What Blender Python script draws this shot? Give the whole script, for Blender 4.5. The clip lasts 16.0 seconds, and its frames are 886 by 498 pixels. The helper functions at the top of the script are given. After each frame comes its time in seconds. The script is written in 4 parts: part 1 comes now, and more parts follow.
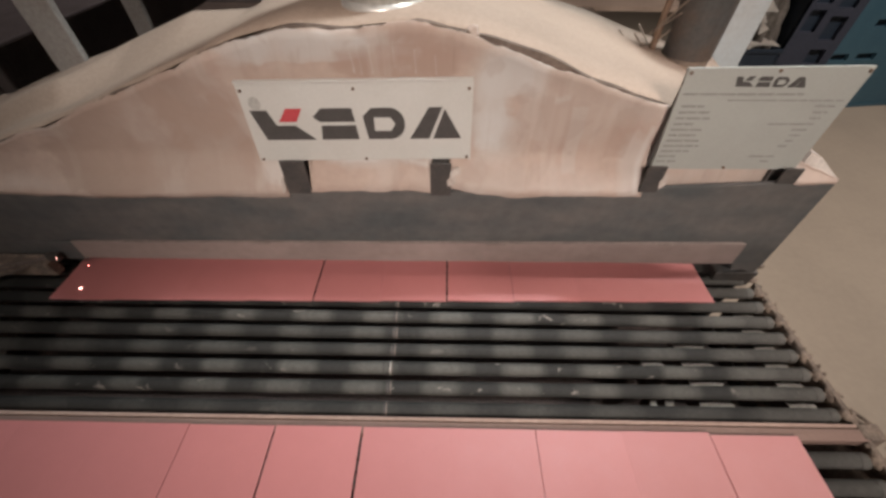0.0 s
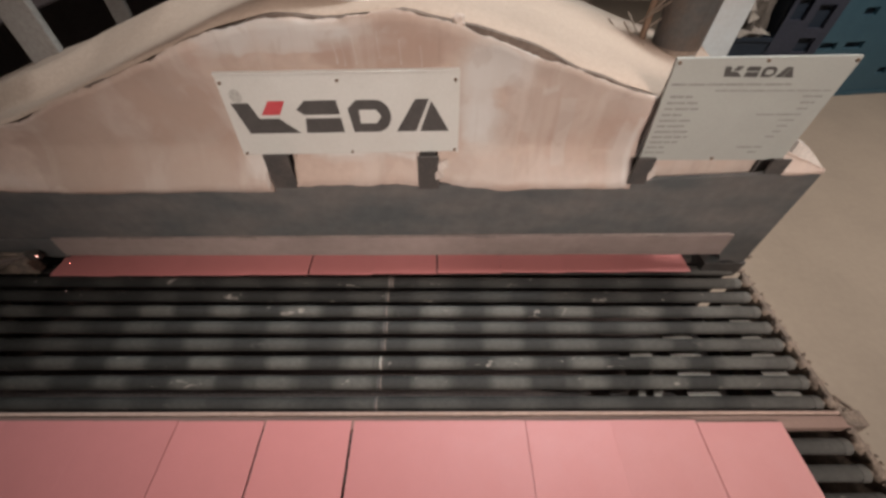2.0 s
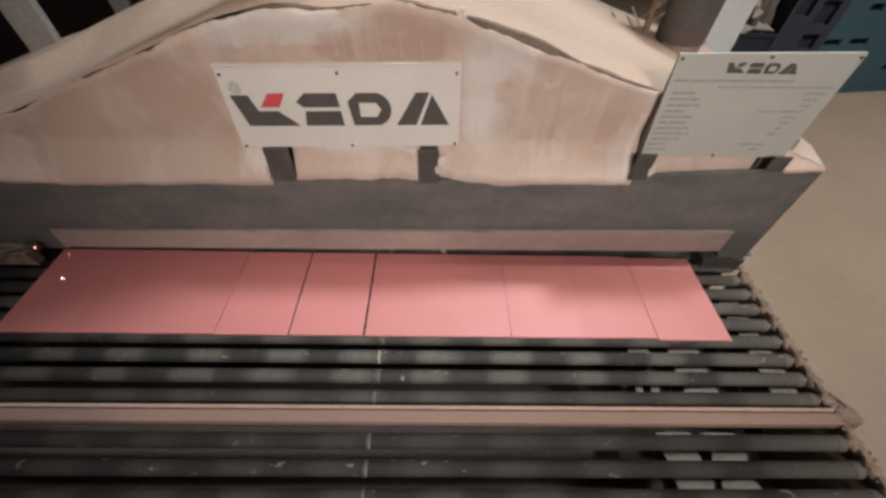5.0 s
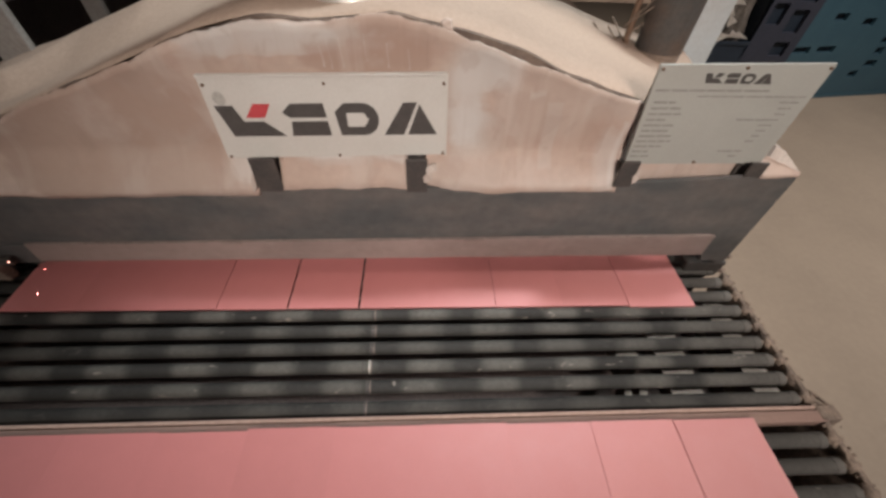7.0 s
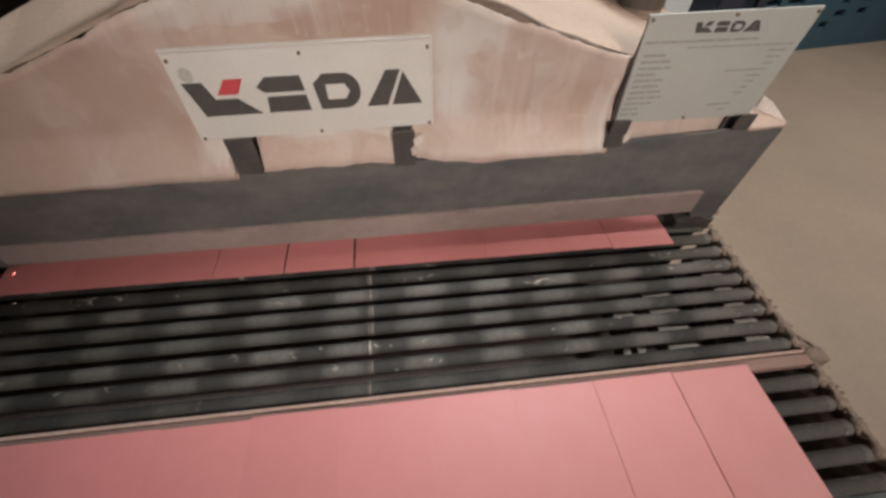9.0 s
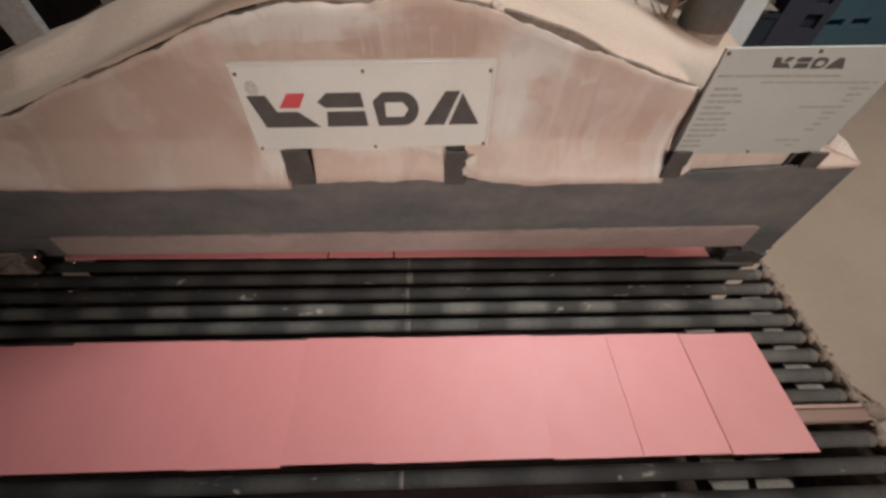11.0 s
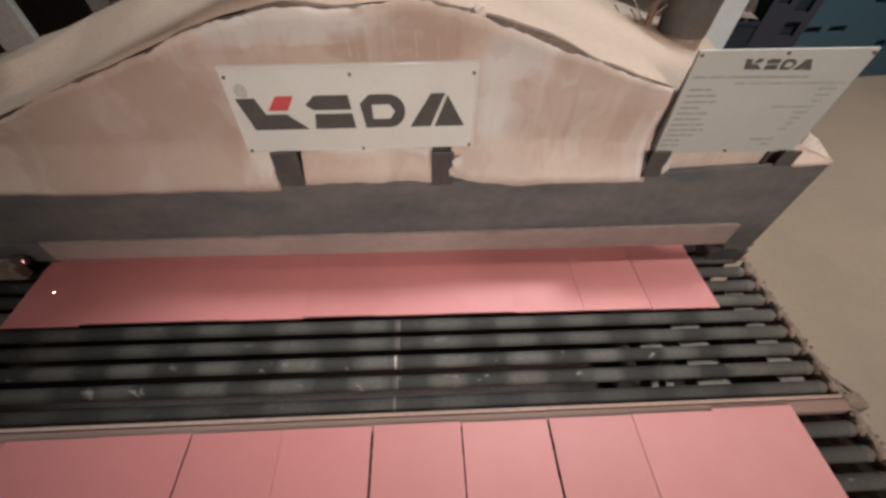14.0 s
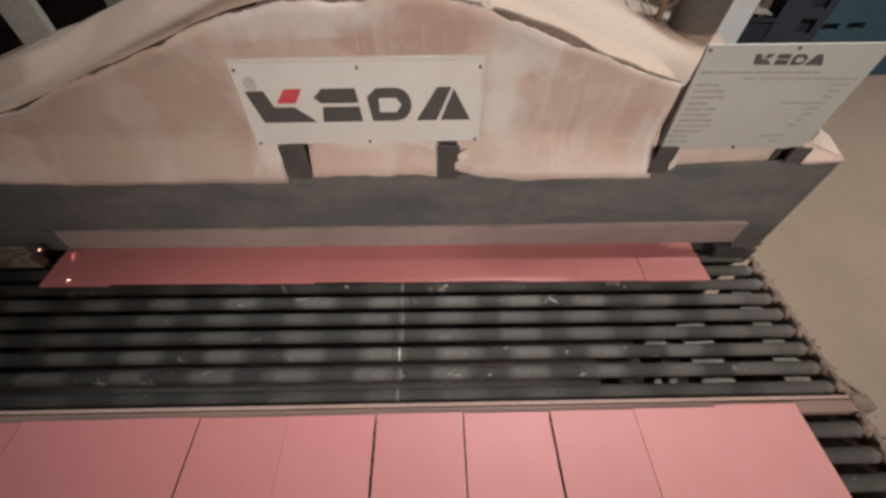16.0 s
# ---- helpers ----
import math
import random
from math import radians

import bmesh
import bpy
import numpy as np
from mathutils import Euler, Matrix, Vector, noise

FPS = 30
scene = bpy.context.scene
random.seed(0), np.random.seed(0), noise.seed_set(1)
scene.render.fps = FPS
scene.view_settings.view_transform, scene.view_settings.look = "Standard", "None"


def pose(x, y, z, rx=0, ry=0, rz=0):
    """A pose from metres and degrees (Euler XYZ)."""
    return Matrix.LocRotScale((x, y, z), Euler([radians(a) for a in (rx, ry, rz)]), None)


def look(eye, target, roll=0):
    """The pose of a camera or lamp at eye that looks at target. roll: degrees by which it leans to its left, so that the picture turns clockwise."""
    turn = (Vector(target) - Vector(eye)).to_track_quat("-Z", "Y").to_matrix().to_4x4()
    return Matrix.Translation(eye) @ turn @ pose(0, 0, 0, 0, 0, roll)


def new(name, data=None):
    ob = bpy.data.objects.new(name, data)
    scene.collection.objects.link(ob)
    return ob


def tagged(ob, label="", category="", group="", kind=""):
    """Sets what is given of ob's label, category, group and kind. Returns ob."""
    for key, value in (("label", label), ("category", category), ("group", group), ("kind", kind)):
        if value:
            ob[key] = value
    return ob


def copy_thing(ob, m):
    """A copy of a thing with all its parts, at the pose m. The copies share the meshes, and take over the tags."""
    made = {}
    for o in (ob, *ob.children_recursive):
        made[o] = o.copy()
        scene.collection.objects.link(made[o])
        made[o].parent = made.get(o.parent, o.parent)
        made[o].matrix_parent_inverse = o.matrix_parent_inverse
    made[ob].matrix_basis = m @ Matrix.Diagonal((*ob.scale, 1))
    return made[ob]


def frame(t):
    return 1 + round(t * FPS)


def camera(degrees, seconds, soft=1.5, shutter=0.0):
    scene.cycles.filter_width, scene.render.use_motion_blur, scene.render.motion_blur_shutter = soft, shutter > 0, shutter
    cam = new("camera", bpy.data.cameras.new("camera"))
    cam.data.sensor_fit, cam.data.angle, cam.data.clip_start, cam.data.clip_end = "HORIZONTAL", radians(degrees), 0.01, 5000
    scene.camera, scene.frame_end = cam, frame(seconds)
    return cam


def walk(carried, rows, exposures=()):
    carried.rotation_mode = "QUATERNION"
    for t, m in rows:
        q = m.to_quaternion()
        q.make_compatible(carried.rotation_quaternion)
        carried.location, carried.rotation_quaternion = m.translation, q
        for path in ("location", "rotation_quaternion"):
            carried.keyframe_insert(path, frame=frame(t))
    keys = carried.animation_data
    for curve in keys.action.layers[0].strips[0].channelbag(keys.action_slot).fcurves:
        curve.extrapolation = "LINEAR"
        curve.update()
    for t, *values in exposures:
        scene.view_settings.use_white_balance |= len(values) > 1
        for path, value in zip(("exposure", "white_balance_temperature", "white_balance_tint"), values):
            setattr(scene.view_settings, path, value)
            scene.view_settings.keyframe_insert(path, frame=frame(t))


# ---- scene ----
cam = camera(98.5, 16.0, soft=3.0)
PATH = [
    (0, (0.203, 0.206, 2.264), (0.2, 1.6, 0.831), 0.8),
    (0.5, (0.206, 0.208, 2.261), (0.213, 1.592, 0.817), 1.5),
    (1, (0.209, 0.218, 2.264), (0.207, 1.575, 0.796), 0.3),
    (1.5, (0.214, 0.218, 2.259), (0.228, 1.579, 0.794), 0.7),
    (2, (0.221, 0.222, 2.262), (0.252, 1.584, 0.798), 1.2),
    (2.5, (0.227, 0.228, 2.26), (0.252, 1.578, 0.785), 1.4),
    (3, (0.219, 0.229, 2.259), (0.228, 1.583, 0.787), 2.3),
    (3.5, (0.225, 0.227, 2.26), (0.235, 1.569, 0.778), 2.0),
    (4, (0.228, 0.224, 2.263), (0.24, 1.559, 0.774), 1.4),
    (6.5, (0.211, 0.225, 2.262), (0.292, 1.579, 0.792), 3.3),
    (7, (0.212, 0.235, 2.274), (0.314, 1.59, 0.807), 3.0),
    (7.5, (0.214, 0.225, 2.269), (0.346, 1.552, 0.779), 2.9),
    (8, (0.211, 0.219, 2.268), (0.416, 1.54, 0.78), 3.9),
    (8.5, (0.209, 0.218, 2.262), (0.461, 1.495, 0.744), 4.1),
    (9, (0.175, 0.246, 2.237), (0.356, 1.51, 0.698), 1.9),
    (9.5, (0.147, 0.31, 2.25), (0.363, 1.57, 0.712), 0.1),
    (10, (0.099, 0.329, 2.24), (0.226, 1.602, 0.703), 1.7),
    (10.2, (0.087, 0.333, 2.255), (0.173, 1.599, 0.708), 2.0),
    (12.3, (0.09, 0.269, 2.277), (0.179, 1.559, 0.751), 2.9),
    (12.5, (0.094, 0.266, 2.266), (0.187, 1.552, 0.737), 2.9),
    (13, (0.088, 0.268, 2.268), (0.181, 1.576, 0.759), 3.0),
    (13.5, (0.093, 0.274, 2.267), (0.197, 1.568, 0.746), 2.8),
    (14, (0.108, 0.278, 2.271), (0.22, 1.58, 0.757), 2.7),
    (14.5, (0.112, 0.274, 2.272), (0.217, 1.573, 0.755), 2.2),
    (15, (0.108, 0.265, 2.265), (0.202, 1.577, 0.759), 2.5),
    (15.5, (0.113, 0.263, 2.267), (0.19, 1.57, 0.755), 2.1),
    (16, (0.118, 0.26, 2.27), (0.191, 1.553, 0.746), 2.2),
]
EXPOSURE = [(0.0, 0.0), (9.0, -0.02), (9.7, -0.10), (10.3, -0.12), (12.3, -0.05), (13.2, -0.03), (16.0, -0.03)]
walk(cam, [(t, look(eye, target, roll)) for t, eye, target, roll in PATH], EXPOSURE)

# ---- light ----
world = bpy.data.worlds.new("hall_air")
world.use_nodes = True
world.node_tree.nodes["Background"].inputs[0].default_value = (0.5, 0.40, 0.36, 1)
world.node_tree.nodes["Background"].inputs[1].default_value = 0.032
scene.world = world


def lamp(name, at, aim, watts, cone, size, colour=(1.0, 0.885, 0.82)):
    """A hall lamp as a spot, whose soft-edged cone also darkens the outer parts."""
    data = bpy.data.lights.new(name, "SPOT")
    data.energy, data.spot_size, data.spot_blend, data.shadow_soft_size, data.color = watts, radians(cone), 1.0, size, colour
    ob = new(name, data)
    ob.matrix_world = look(at, aim)
    return ob


LAMPS = ((2.33, 2.74, 7.2), (0.5, -4.9, 5.5), (5.0, 1.0, 6.6), (-3.4, -4.2, 6.8), (-3.2, 8.5, 6.8))
lamp("high_bay_light", LAMPS[0], (-0.04, 2.20, 0.9), 1700, 40.5, 0.40, (0.91, 0.98, 1.0))
lamp("high_bay_light", LAMPS[1], (0.62, 1.45, 1.45), 2230, 36.5, 0.75, (1.0, 0.868, 0.788))
# these three are added unseen fills for floor, left side and left background
lamp("high_bay_light", LAMPS[2], (4.4, 2.8, 0), 1420, 95, 0.4)
lamp("high_bay_light", LAMPS[3], (-3.4, 4.0, 0.0), 350, 74, 0.5)
lamp("high_bay_light", LAMPS[4], (-3.2, 6.0, 0.0), 420, 80, 0.5, (1.0, 0.86, 0.86))


# ---- materials ----
def mat(name, base, second=None, rough=0.7, metal=0.0, big=3.0, fine=60.0, mix=0.6, grain=0.18, bump=0.15, vary=0.0, streak=None, spec=0.4):
    """base, second: colours; big, fine: noise scales per metre; vary: change from piece to piece."""
    m = bpy.data.materials.new(name)
    m.use_nodes = True
    nt = m.node_tree
    n, link = nt.nodes, nt.links.new
    b = n["Principled BSDF"]
    b.inputs["Metallic"].default_value = metal
    b.inputs["Specular IOR Level"].default_value = spec
    tc = n.new("ShaderNodeTexCoord")
    n1 = n.new("ShaderNodeTexNoise")
    n1.inputs["Scale"].default_value, n1.inputs["Detail"].default_value, n1.inputs["Roughness"].default_value = big, 6, 0.62
    n2 = n.new("ShaderNodeTexNoise")
    n2.inputs["Scale"].default_value, n2.inputs["Detail"].default_value = fine, 4
    if streak:
        mp = n.new("ShaderNodeMapping")
        mp.inputs["Scale"].default_value = streak
        link(tc.outputs["Object"], mp.inputs[0])
        link(mp.outputs[0], n1.inputs[0])
    else:
        link(tc.outputs["Object"], n1.inputs[0])
    link(tc.outputs["Object"], n2.inputs[0])
    ramp = n.new("ShaderNodeValToRGB")
    ramp.color_ramp.elements[0].position, ramp.color_ramp.elements[1].position = 0.38, 0.66
    link(n1.outputs[0], ramp.inputs[0])
    mul = n.new("ShaderNodeMath")
    mul.operation = "MULTIPLY"
    mul.inputs[1].default_value = mix
    link(ramp.outputs[0], mul.inputs[0])
    mx = n.new("ShaderNodeMix")
    mx.data_type = "RGBA"
    mx.inputs[6].default_value, mx.inputs[7].default_value = (*base, 1), (*(second or [c * 0.75 for c in base]), 1)
    link(mul.outputs[0], mx.inputs[0])
    hsv = n.new("ShaderNodeHueSaturation")
    link(mx.outputs[2], hsv.inputs["Color"])
    rng = n.new("ShaderNodeMapRange")
    rng.inputs[1].default_value, rng.inputs[2].default_value = 0.25, 0.75
    rng.inputs[3].default_value, rng.inputs[4].default_value = 1 - grain, 1 + grain
    link(n2.outputs[0], rng.inputs[0])
    last = rng.outputs[0]
    if vary:
        info = n.new("ShaderNodeObjectInfo")
        r2 = n.new("ShaderNodeMapRange")
        r2.inputs[3].default_value, r2.inputs[4].default_value = 1 - vary, 1 + vary
        link(info.outputs["Random"], r2.inputs[0])
        m2 = n.new("ShaderNodeMath")
        m2.operation = "MULTIPLY"
        link(last, m2.inputs[0])
        link(r2.outputs[0], m2.inputs[1])
        last = m2.outputs[0]
    link(last, hsv.inputs["Value"])
    link(hsv.outputs[0], b.inputs["Base Color"])
    r3 = n.new("ShaderNodeMapRange")
    r3.inputs[3].default_value, r3.inputs[4].default_value = max(0.05, rough - 0.12), min(1, rough + 0.12)
    link(n1.outputs[0], r3.inputs[0])
    link(r3.outputs[0], b.inputs["Roughness"])
    bp = n.new("ShaderNodeBump")
    bp.inputs["Strength"].default_value, bp.inputs["Distance"].default_value = bump, 0.004
    link(n2.outputs[0], bp.inputs["Height"])
    link(bp.outputs[0], b.inputs["Normal"])
    return m


def sheet_material():
    """Stained beige sheet: broad brown areas, pale rubbed patches, runs that go down, painted shading of the folds."""
    m = mat("stained_fold_toned_sheet", (0.42, 0.305, 0.245), (0.49, 0.38, 0.315), rough=0.85, big=1.6, fine=38, mix=0.9, grain=0.05, bump=0.12)
    n, link = m.node_tree.nodes, m.node_tree.links.new
    b = n["Principled BSDF"]
    src = b.inputs["Base Color"].links[0].from_socket
    tc = n.new("ShaderNodeTexCoord")
    def lay(value, lo, hi, colour, amount, below):
        rng = n.new("ShaderNodeMapRange")
        rng.inputs[1].default_value, rng.inputs[2].default_value, rng.inputs[4].default_value = lo, hi, amount
        link(value, rng.inputs[0])
        mx = n.new("ShaderNodeMix")
        mx.data_type = "RGBA"
        mx.inputs[7].default_value = (*colour, 1)
        link(rng.outputs[0], mx.inputs[0])
        link(below, mx.inputs[6])
        return mx.outputs[2]

    def field(vec, seed, detail=5):
        mp = n.new("ShaderNodeMapping")
        mp.inputs["Scale"].default_value, mp.inputs["Location"].default_value = vec, (seed, 0, seed * 0.7)
        link(tc.outputs["Object"], mp.inputs[0])
        tex = n.new("ShaderNodeTexNoise")
        tex.inputs["Scale"].default_value, tex.inputs["Detail"].default_value, tex.inputs["Distortion"].default_value = 1.0, detail, 0.4
        link(mp.outputs[0], tex.inputs[0])
        return tex.outputs[0]

    rough_edge = field((7, 1, 9), 3.0)
    pale, brown = (0.53, 0.505, 0.475), (0.365, 0.245, 0.19)
    # rubbed and stained places: centre x, z; half width, half height; colour; strength
    for cx, cz, rx, rz, colour, amount in (
        (-0.62, 1.60, 0.34, 0.19, brown, 0.45), (0.06, 1.835, 0.30, 0.075, brown, 0.75), (0.66, 1.60, 0.17, 0.15, brown, 0.35),
        (0.90, 1.60, 0.10, 0.20, brown, 0.4), (-0.24, 1.85, 0.30, 0.055, pale, 0.75), (0.36, 1.66, 0.10, 0.26, pale, 0.75),
        (0.50, 1.40, 0.55, 0.045, pale, 0.15), (-0.46, 1.40, 0.10, 0.09, pale, 0.55), (-0.08, 1.46, 0.22, 0.03, pale, 0.5),
        (0.90, 1.46, 0.05, 0.14, pale, 0.4), (-1.10, 1.36, 0.5, 0.04, pale, 0.12),
    ):
        mp = n.new("ShaderNodeMapping")
        mp.vector_type = "TEXTURE"
        mp.inputs["Location"].default_value, mp.inputs["Scale"].default_value = (cx, 1.45, cz), (rx, 9.0, rz)
        link(tc.outputs["Object"], mp.inputs[0])
        ln = n.new("ShaderNodeVectorMath")
        ln.operation = "LENGTH"
        link(mp.outputs[0], ln.inputs[0])
        ma = n.new("ShaderNodeMath")
        ma.operation = "MULTIPLY_ADD"
        ma.inputs[1].default_value = 2.4
        link(rough_edge, ma.inputs[0])
        sub = n.new("ShaderNodeMath")
        sub.operation = "MULTIPLY"
        sub.inputs[1].default_value = -1.0
        link(ln.outputs["Value"], sub.inputs[0])
        link(sub.outputs[0], ma.inputs[2])
        src = lay(ma.outputs[0], 0.15, 0.75, colour, amount, src)
    # stains with a clear outline: centre x, z; half width, half height; colour; strength
    for cx, cz, rx, rz, colour, amount in (
        (-0.86, 1.52, 0.42, 0.285, (0.355, 0.25, 0.195), 0.62), (0.03, 1.80, 0.22, 0.062, brown, 0.65), (-0.28, 1.85, 0.26, 0.052, (0.50, 0.455, 0.42), 0.62),
        (0.40, 1.76, 0.085, 0.075, (0.58, 0.58, 0.56), 0.5), (0.37, 1.62, 0.05, 0.09, (0.56, 0.54, 0.52), 0.4),
        (-0.45, 1.43, 0.055, 0.07, (0.56, 0.52, 0.48), 0.55),
    ):
        mp = n.new("ShaderNodeMapping")
        mp.vector_type = "TEXTURE"
        mp.inputs["Location"].default_value, mp.inputs["Scale"].default_value = (cx, 1.45, cz), (rx, 9.0, rz)
        link(tc.outputs["Object"], mp.inputs[0])
        ln = n.new("ShaderNodeVectorMath")
        ln.operation = "LENGTH"
        link(mp.outputs[0], ln.inputs[0])
        ma = n.new("ShaderNodeMath")
        ma.operation = "MULTIPLY_ADD"
        ma.inputs[1].default_value = 0.9
        link(rough_edge, ma.inputs[0])
        sub = n.new("ShaderNodeMath")
        sub.operation = "SUBTRACT"
        sub.inputs[0].default_value = 0.55
        link(ln.outputs["Value"], sub.inputs[1])
        link(sub.outputs[0], ma.inputs[2])
        src = lay(ma.outputs[0], -0.04, 0.10, colour, amount, src)
    # shading of the folds put into colour, with pale patches and runs: x from, x to, z from, z to, softness, colour,
    # strength
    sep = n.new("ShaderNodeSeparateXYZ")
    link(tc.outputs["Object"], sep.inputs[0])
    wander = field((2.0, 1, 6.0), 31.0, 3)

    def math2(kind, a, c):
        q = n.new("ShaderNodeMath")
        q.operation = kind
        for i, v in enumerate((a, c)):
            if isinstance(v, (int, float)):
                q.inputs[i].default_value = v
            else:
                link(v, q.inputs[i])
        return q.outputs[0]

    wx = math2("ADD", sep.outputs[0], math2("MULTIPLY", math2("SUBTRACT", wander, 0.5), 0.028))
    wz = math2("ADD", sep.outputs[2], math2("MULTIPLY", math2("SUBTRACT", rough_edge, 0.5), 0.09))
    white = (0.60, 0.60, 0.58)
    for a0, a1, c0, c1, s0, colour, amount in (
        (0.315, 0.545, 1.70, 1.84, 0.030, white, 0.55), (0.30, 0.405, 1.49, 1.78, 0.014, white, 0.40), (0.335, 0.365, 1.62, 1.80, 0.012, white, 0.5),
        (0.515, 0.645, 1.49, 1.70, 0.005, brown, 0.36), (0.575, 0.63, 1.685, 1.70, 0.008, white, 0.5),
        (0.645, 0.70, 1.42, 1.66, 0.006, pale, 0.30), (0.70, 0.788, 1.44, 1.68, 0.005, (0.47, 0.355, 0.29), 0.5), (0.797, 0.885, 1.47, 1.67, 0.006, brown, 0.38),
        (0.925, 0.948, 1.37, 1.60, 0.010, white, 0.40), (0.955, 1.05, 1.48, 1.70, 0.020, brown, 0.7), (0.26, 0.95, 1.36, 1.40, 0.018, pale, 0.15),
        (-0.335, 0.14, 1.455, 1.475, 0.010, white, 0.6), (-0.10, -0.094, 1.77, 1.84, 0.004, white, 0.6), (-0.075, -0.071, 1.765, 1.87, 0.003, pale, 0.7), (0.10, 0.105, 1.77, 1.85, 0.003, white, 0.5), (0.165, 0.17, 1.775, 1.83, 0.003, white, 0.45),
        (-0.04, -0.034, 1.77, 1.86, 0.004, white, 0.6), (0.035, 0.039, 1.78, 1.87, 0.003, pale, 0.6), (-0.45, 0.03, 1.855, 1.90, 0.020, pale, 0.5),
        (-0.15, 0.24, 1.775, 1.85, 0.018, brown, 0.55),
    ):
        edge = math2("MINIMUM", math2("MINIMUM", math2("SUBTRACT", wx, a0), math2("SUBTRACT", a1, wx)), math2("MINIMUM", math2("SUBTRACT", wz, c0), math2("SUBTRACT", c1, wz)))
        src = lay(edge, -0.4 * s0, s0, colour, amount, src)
    src = lay(field((2.3, 1, 3.1), 41.0), 0.50, 0.60, (0.43, 0.36, 0.31), 0.40, src)
    src = lay(field((6.0, 1, 5.0), 47.0), 0.54, 0.62, (0.50, 0.43, 0.385), 0.30, src)
    src = lay(field((9.0, 1, 7.0), 53.0), 0.57, 0.63, (0.36, 0.265, 0.215), 0.30, src)
    src = lay(field((13.0, 1, 0.8), 8.0), 0.56, 0.68, (0.52, 0.44, 0.385), 0.28, src)
    src = lay(field((24.0, 1, 1.6), 18.0), 0.60, 0.70, (0.36, 0.27, 0.22), 0.22, src)
    grey = n.new("ShaderNodeHueSaturation")
    grey.inputs["Saturation"].default_value = 0.88
    link(src, grey.inputs["Color"])
    link(grey.outputs[0], b.inputs["Base Color"])
    return m


def glow(name, colour, strength):
    m = bpy.data.materials.new(name)
    m.use_nodes = True
    b = m.node_tree.nodes["Principled BSDF"]
    b.inputs["Base Color"].default_value = (*colour, 1)
    b.inputs["Emission Color"].default_value = (*colour, 1)
    b.inputs["Emission Strength"].default_value = strength
    return m


CLAY = mat("unfired_clay", (0.56, 0.203, 0.199), (0.53, 0.187, 0.183), rough=0.55, big=6, fine=420, mix=0.6, grain=0.05, bump=0.05, vary=0.045, spec=1.0)
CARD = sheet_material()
HOOD = mat("dusty_hood_steel", (0.385, 0.295, 0.235), (0.33, 0.25, 0.198), rough=0.8, big=2.2, fine=70, mix=0.6, grain=0.1)
PLATE = mat("blue_grey_paint", (0.080, 0.086, 0.087), (0.185, 0.160, 0.145), rough=0.6, big=3.6, fine=26, mix=0.62, grain=0.12, bump=0.05, streak=(0.55, 1, 1.3))
STRIP = mat("dusty_strip_steel", (0.30, 0.235, 0.215), (0.215, 0.17, 0.155), rough=0.7, big=4, fine=30, mix=0.8, grain=0.06, bump=0.03, streak=(0.6, 1, 1.4))
STRIP_EDGE = mat("rubbed_strip_edge", (0.29, 0.235, 0.21), (0.17, 0.14, 0.125), rough=0.6, big=6, fine=60, mix=0.9)
DUST = mat("pink_dust", (0.275, 0.183, 0.152), (0.21, 0.142, 0.118), rough=0.9, big=7, fine=60, mix=0.7, grain=0.07, bump=0.08, streak=(0.25, 1, 1))
BRIGHT_DUST = mat("pale_pink_dust", (0.42, 0.30, 0.25), (0.30, 0.21, 0.175), rough=0.9, big=9, fine=60, mix=0.7, grain=0.14, bump=0.2, streak=(0.3, 1, 1))
RAIL = mat("brown_dusty_steel", (0.27, 0.21, 0.165), (0.13, 0.105, 0.09), rough=0.85, big=14, fine=90, mix=0.8, grain=0.3, bump=0.8)
BEAM = mat("pale_dusty_beam", (0.66, 0.62, 0.565), (0.54, 0.50, 0.45), rough=0.85, big=12, fine=90, mix=0.6)
PATCH = mat("dusty_beam_top", (0.34, 0.32, 0.285), (0.26, 0.24, 0.21), rough=0.9, big=16, fine=90, mix=0.75, grain=0.15)
PALE = mat("pale_paper_fibre", (0.50, 0.44, 0.395), (0.40, 0.34, 0.30), rough=0.9, big=30, fine=160, mix=0.7)
CABLE = mat("dusty_cable", (0.21, 0.17, 0.15), (0.13, 0.10, 0.09), rough=0.85, big=30, fine=160)
PAN = mat("dark_gap_brown", (0.14, 0.105, 0.095), (0.10, 0.075, 0.068), rough=0.8, big=8, fine=60)
FLOOR = mat("tan_concrete", (0.40, 0.335, 0.265), (0.345, 0.29, 0.23), rough=0.8, big=1.1, fine=22, mix=0.7, grain=0.04, bump=0.05)
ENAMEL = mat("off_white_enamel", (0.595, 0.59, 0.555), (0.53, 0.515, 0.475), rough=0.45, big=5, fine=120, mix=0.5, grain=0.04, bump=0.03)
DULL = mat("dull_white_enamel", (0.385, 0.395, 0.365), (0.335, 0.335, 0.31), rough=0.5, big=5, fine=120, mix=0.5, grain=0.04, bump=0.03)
SMUDGE = mat("greyed_enamel", (0.40, 0.39, 0.36), (0.47, 0.46, 0.43), rough=0.6, big=40, fine=160, mix=0.8)
INK = mat("charcoal_print", (0.082, 0.077, 0.073), rough=0.5, big=20, fine=160, grain=0.15, bump=0.02)
RED = mat("red_print", (0.54, 0.08, 0.09), rough=0.5, big=20, fine=160, grain=0.08, bump=0.02)
FAINT = mat("faded_print", (0.285, 0.28, 0.26), rough=0.6, big=60, fine=260, grain=0.2, bump=0.02)
BLACK = mat("black_steel", (0.055, 0.052, 0.050), (0.10, 0.085, 0.075), rough=0.6, big=10, fine=80, mix=0.6)
CRACK = mat("gap_shade_brown", (0.11, 0.08, 0.065), (0.20, 0.15, 0.12), rough=0.9, big=9, fine=60)
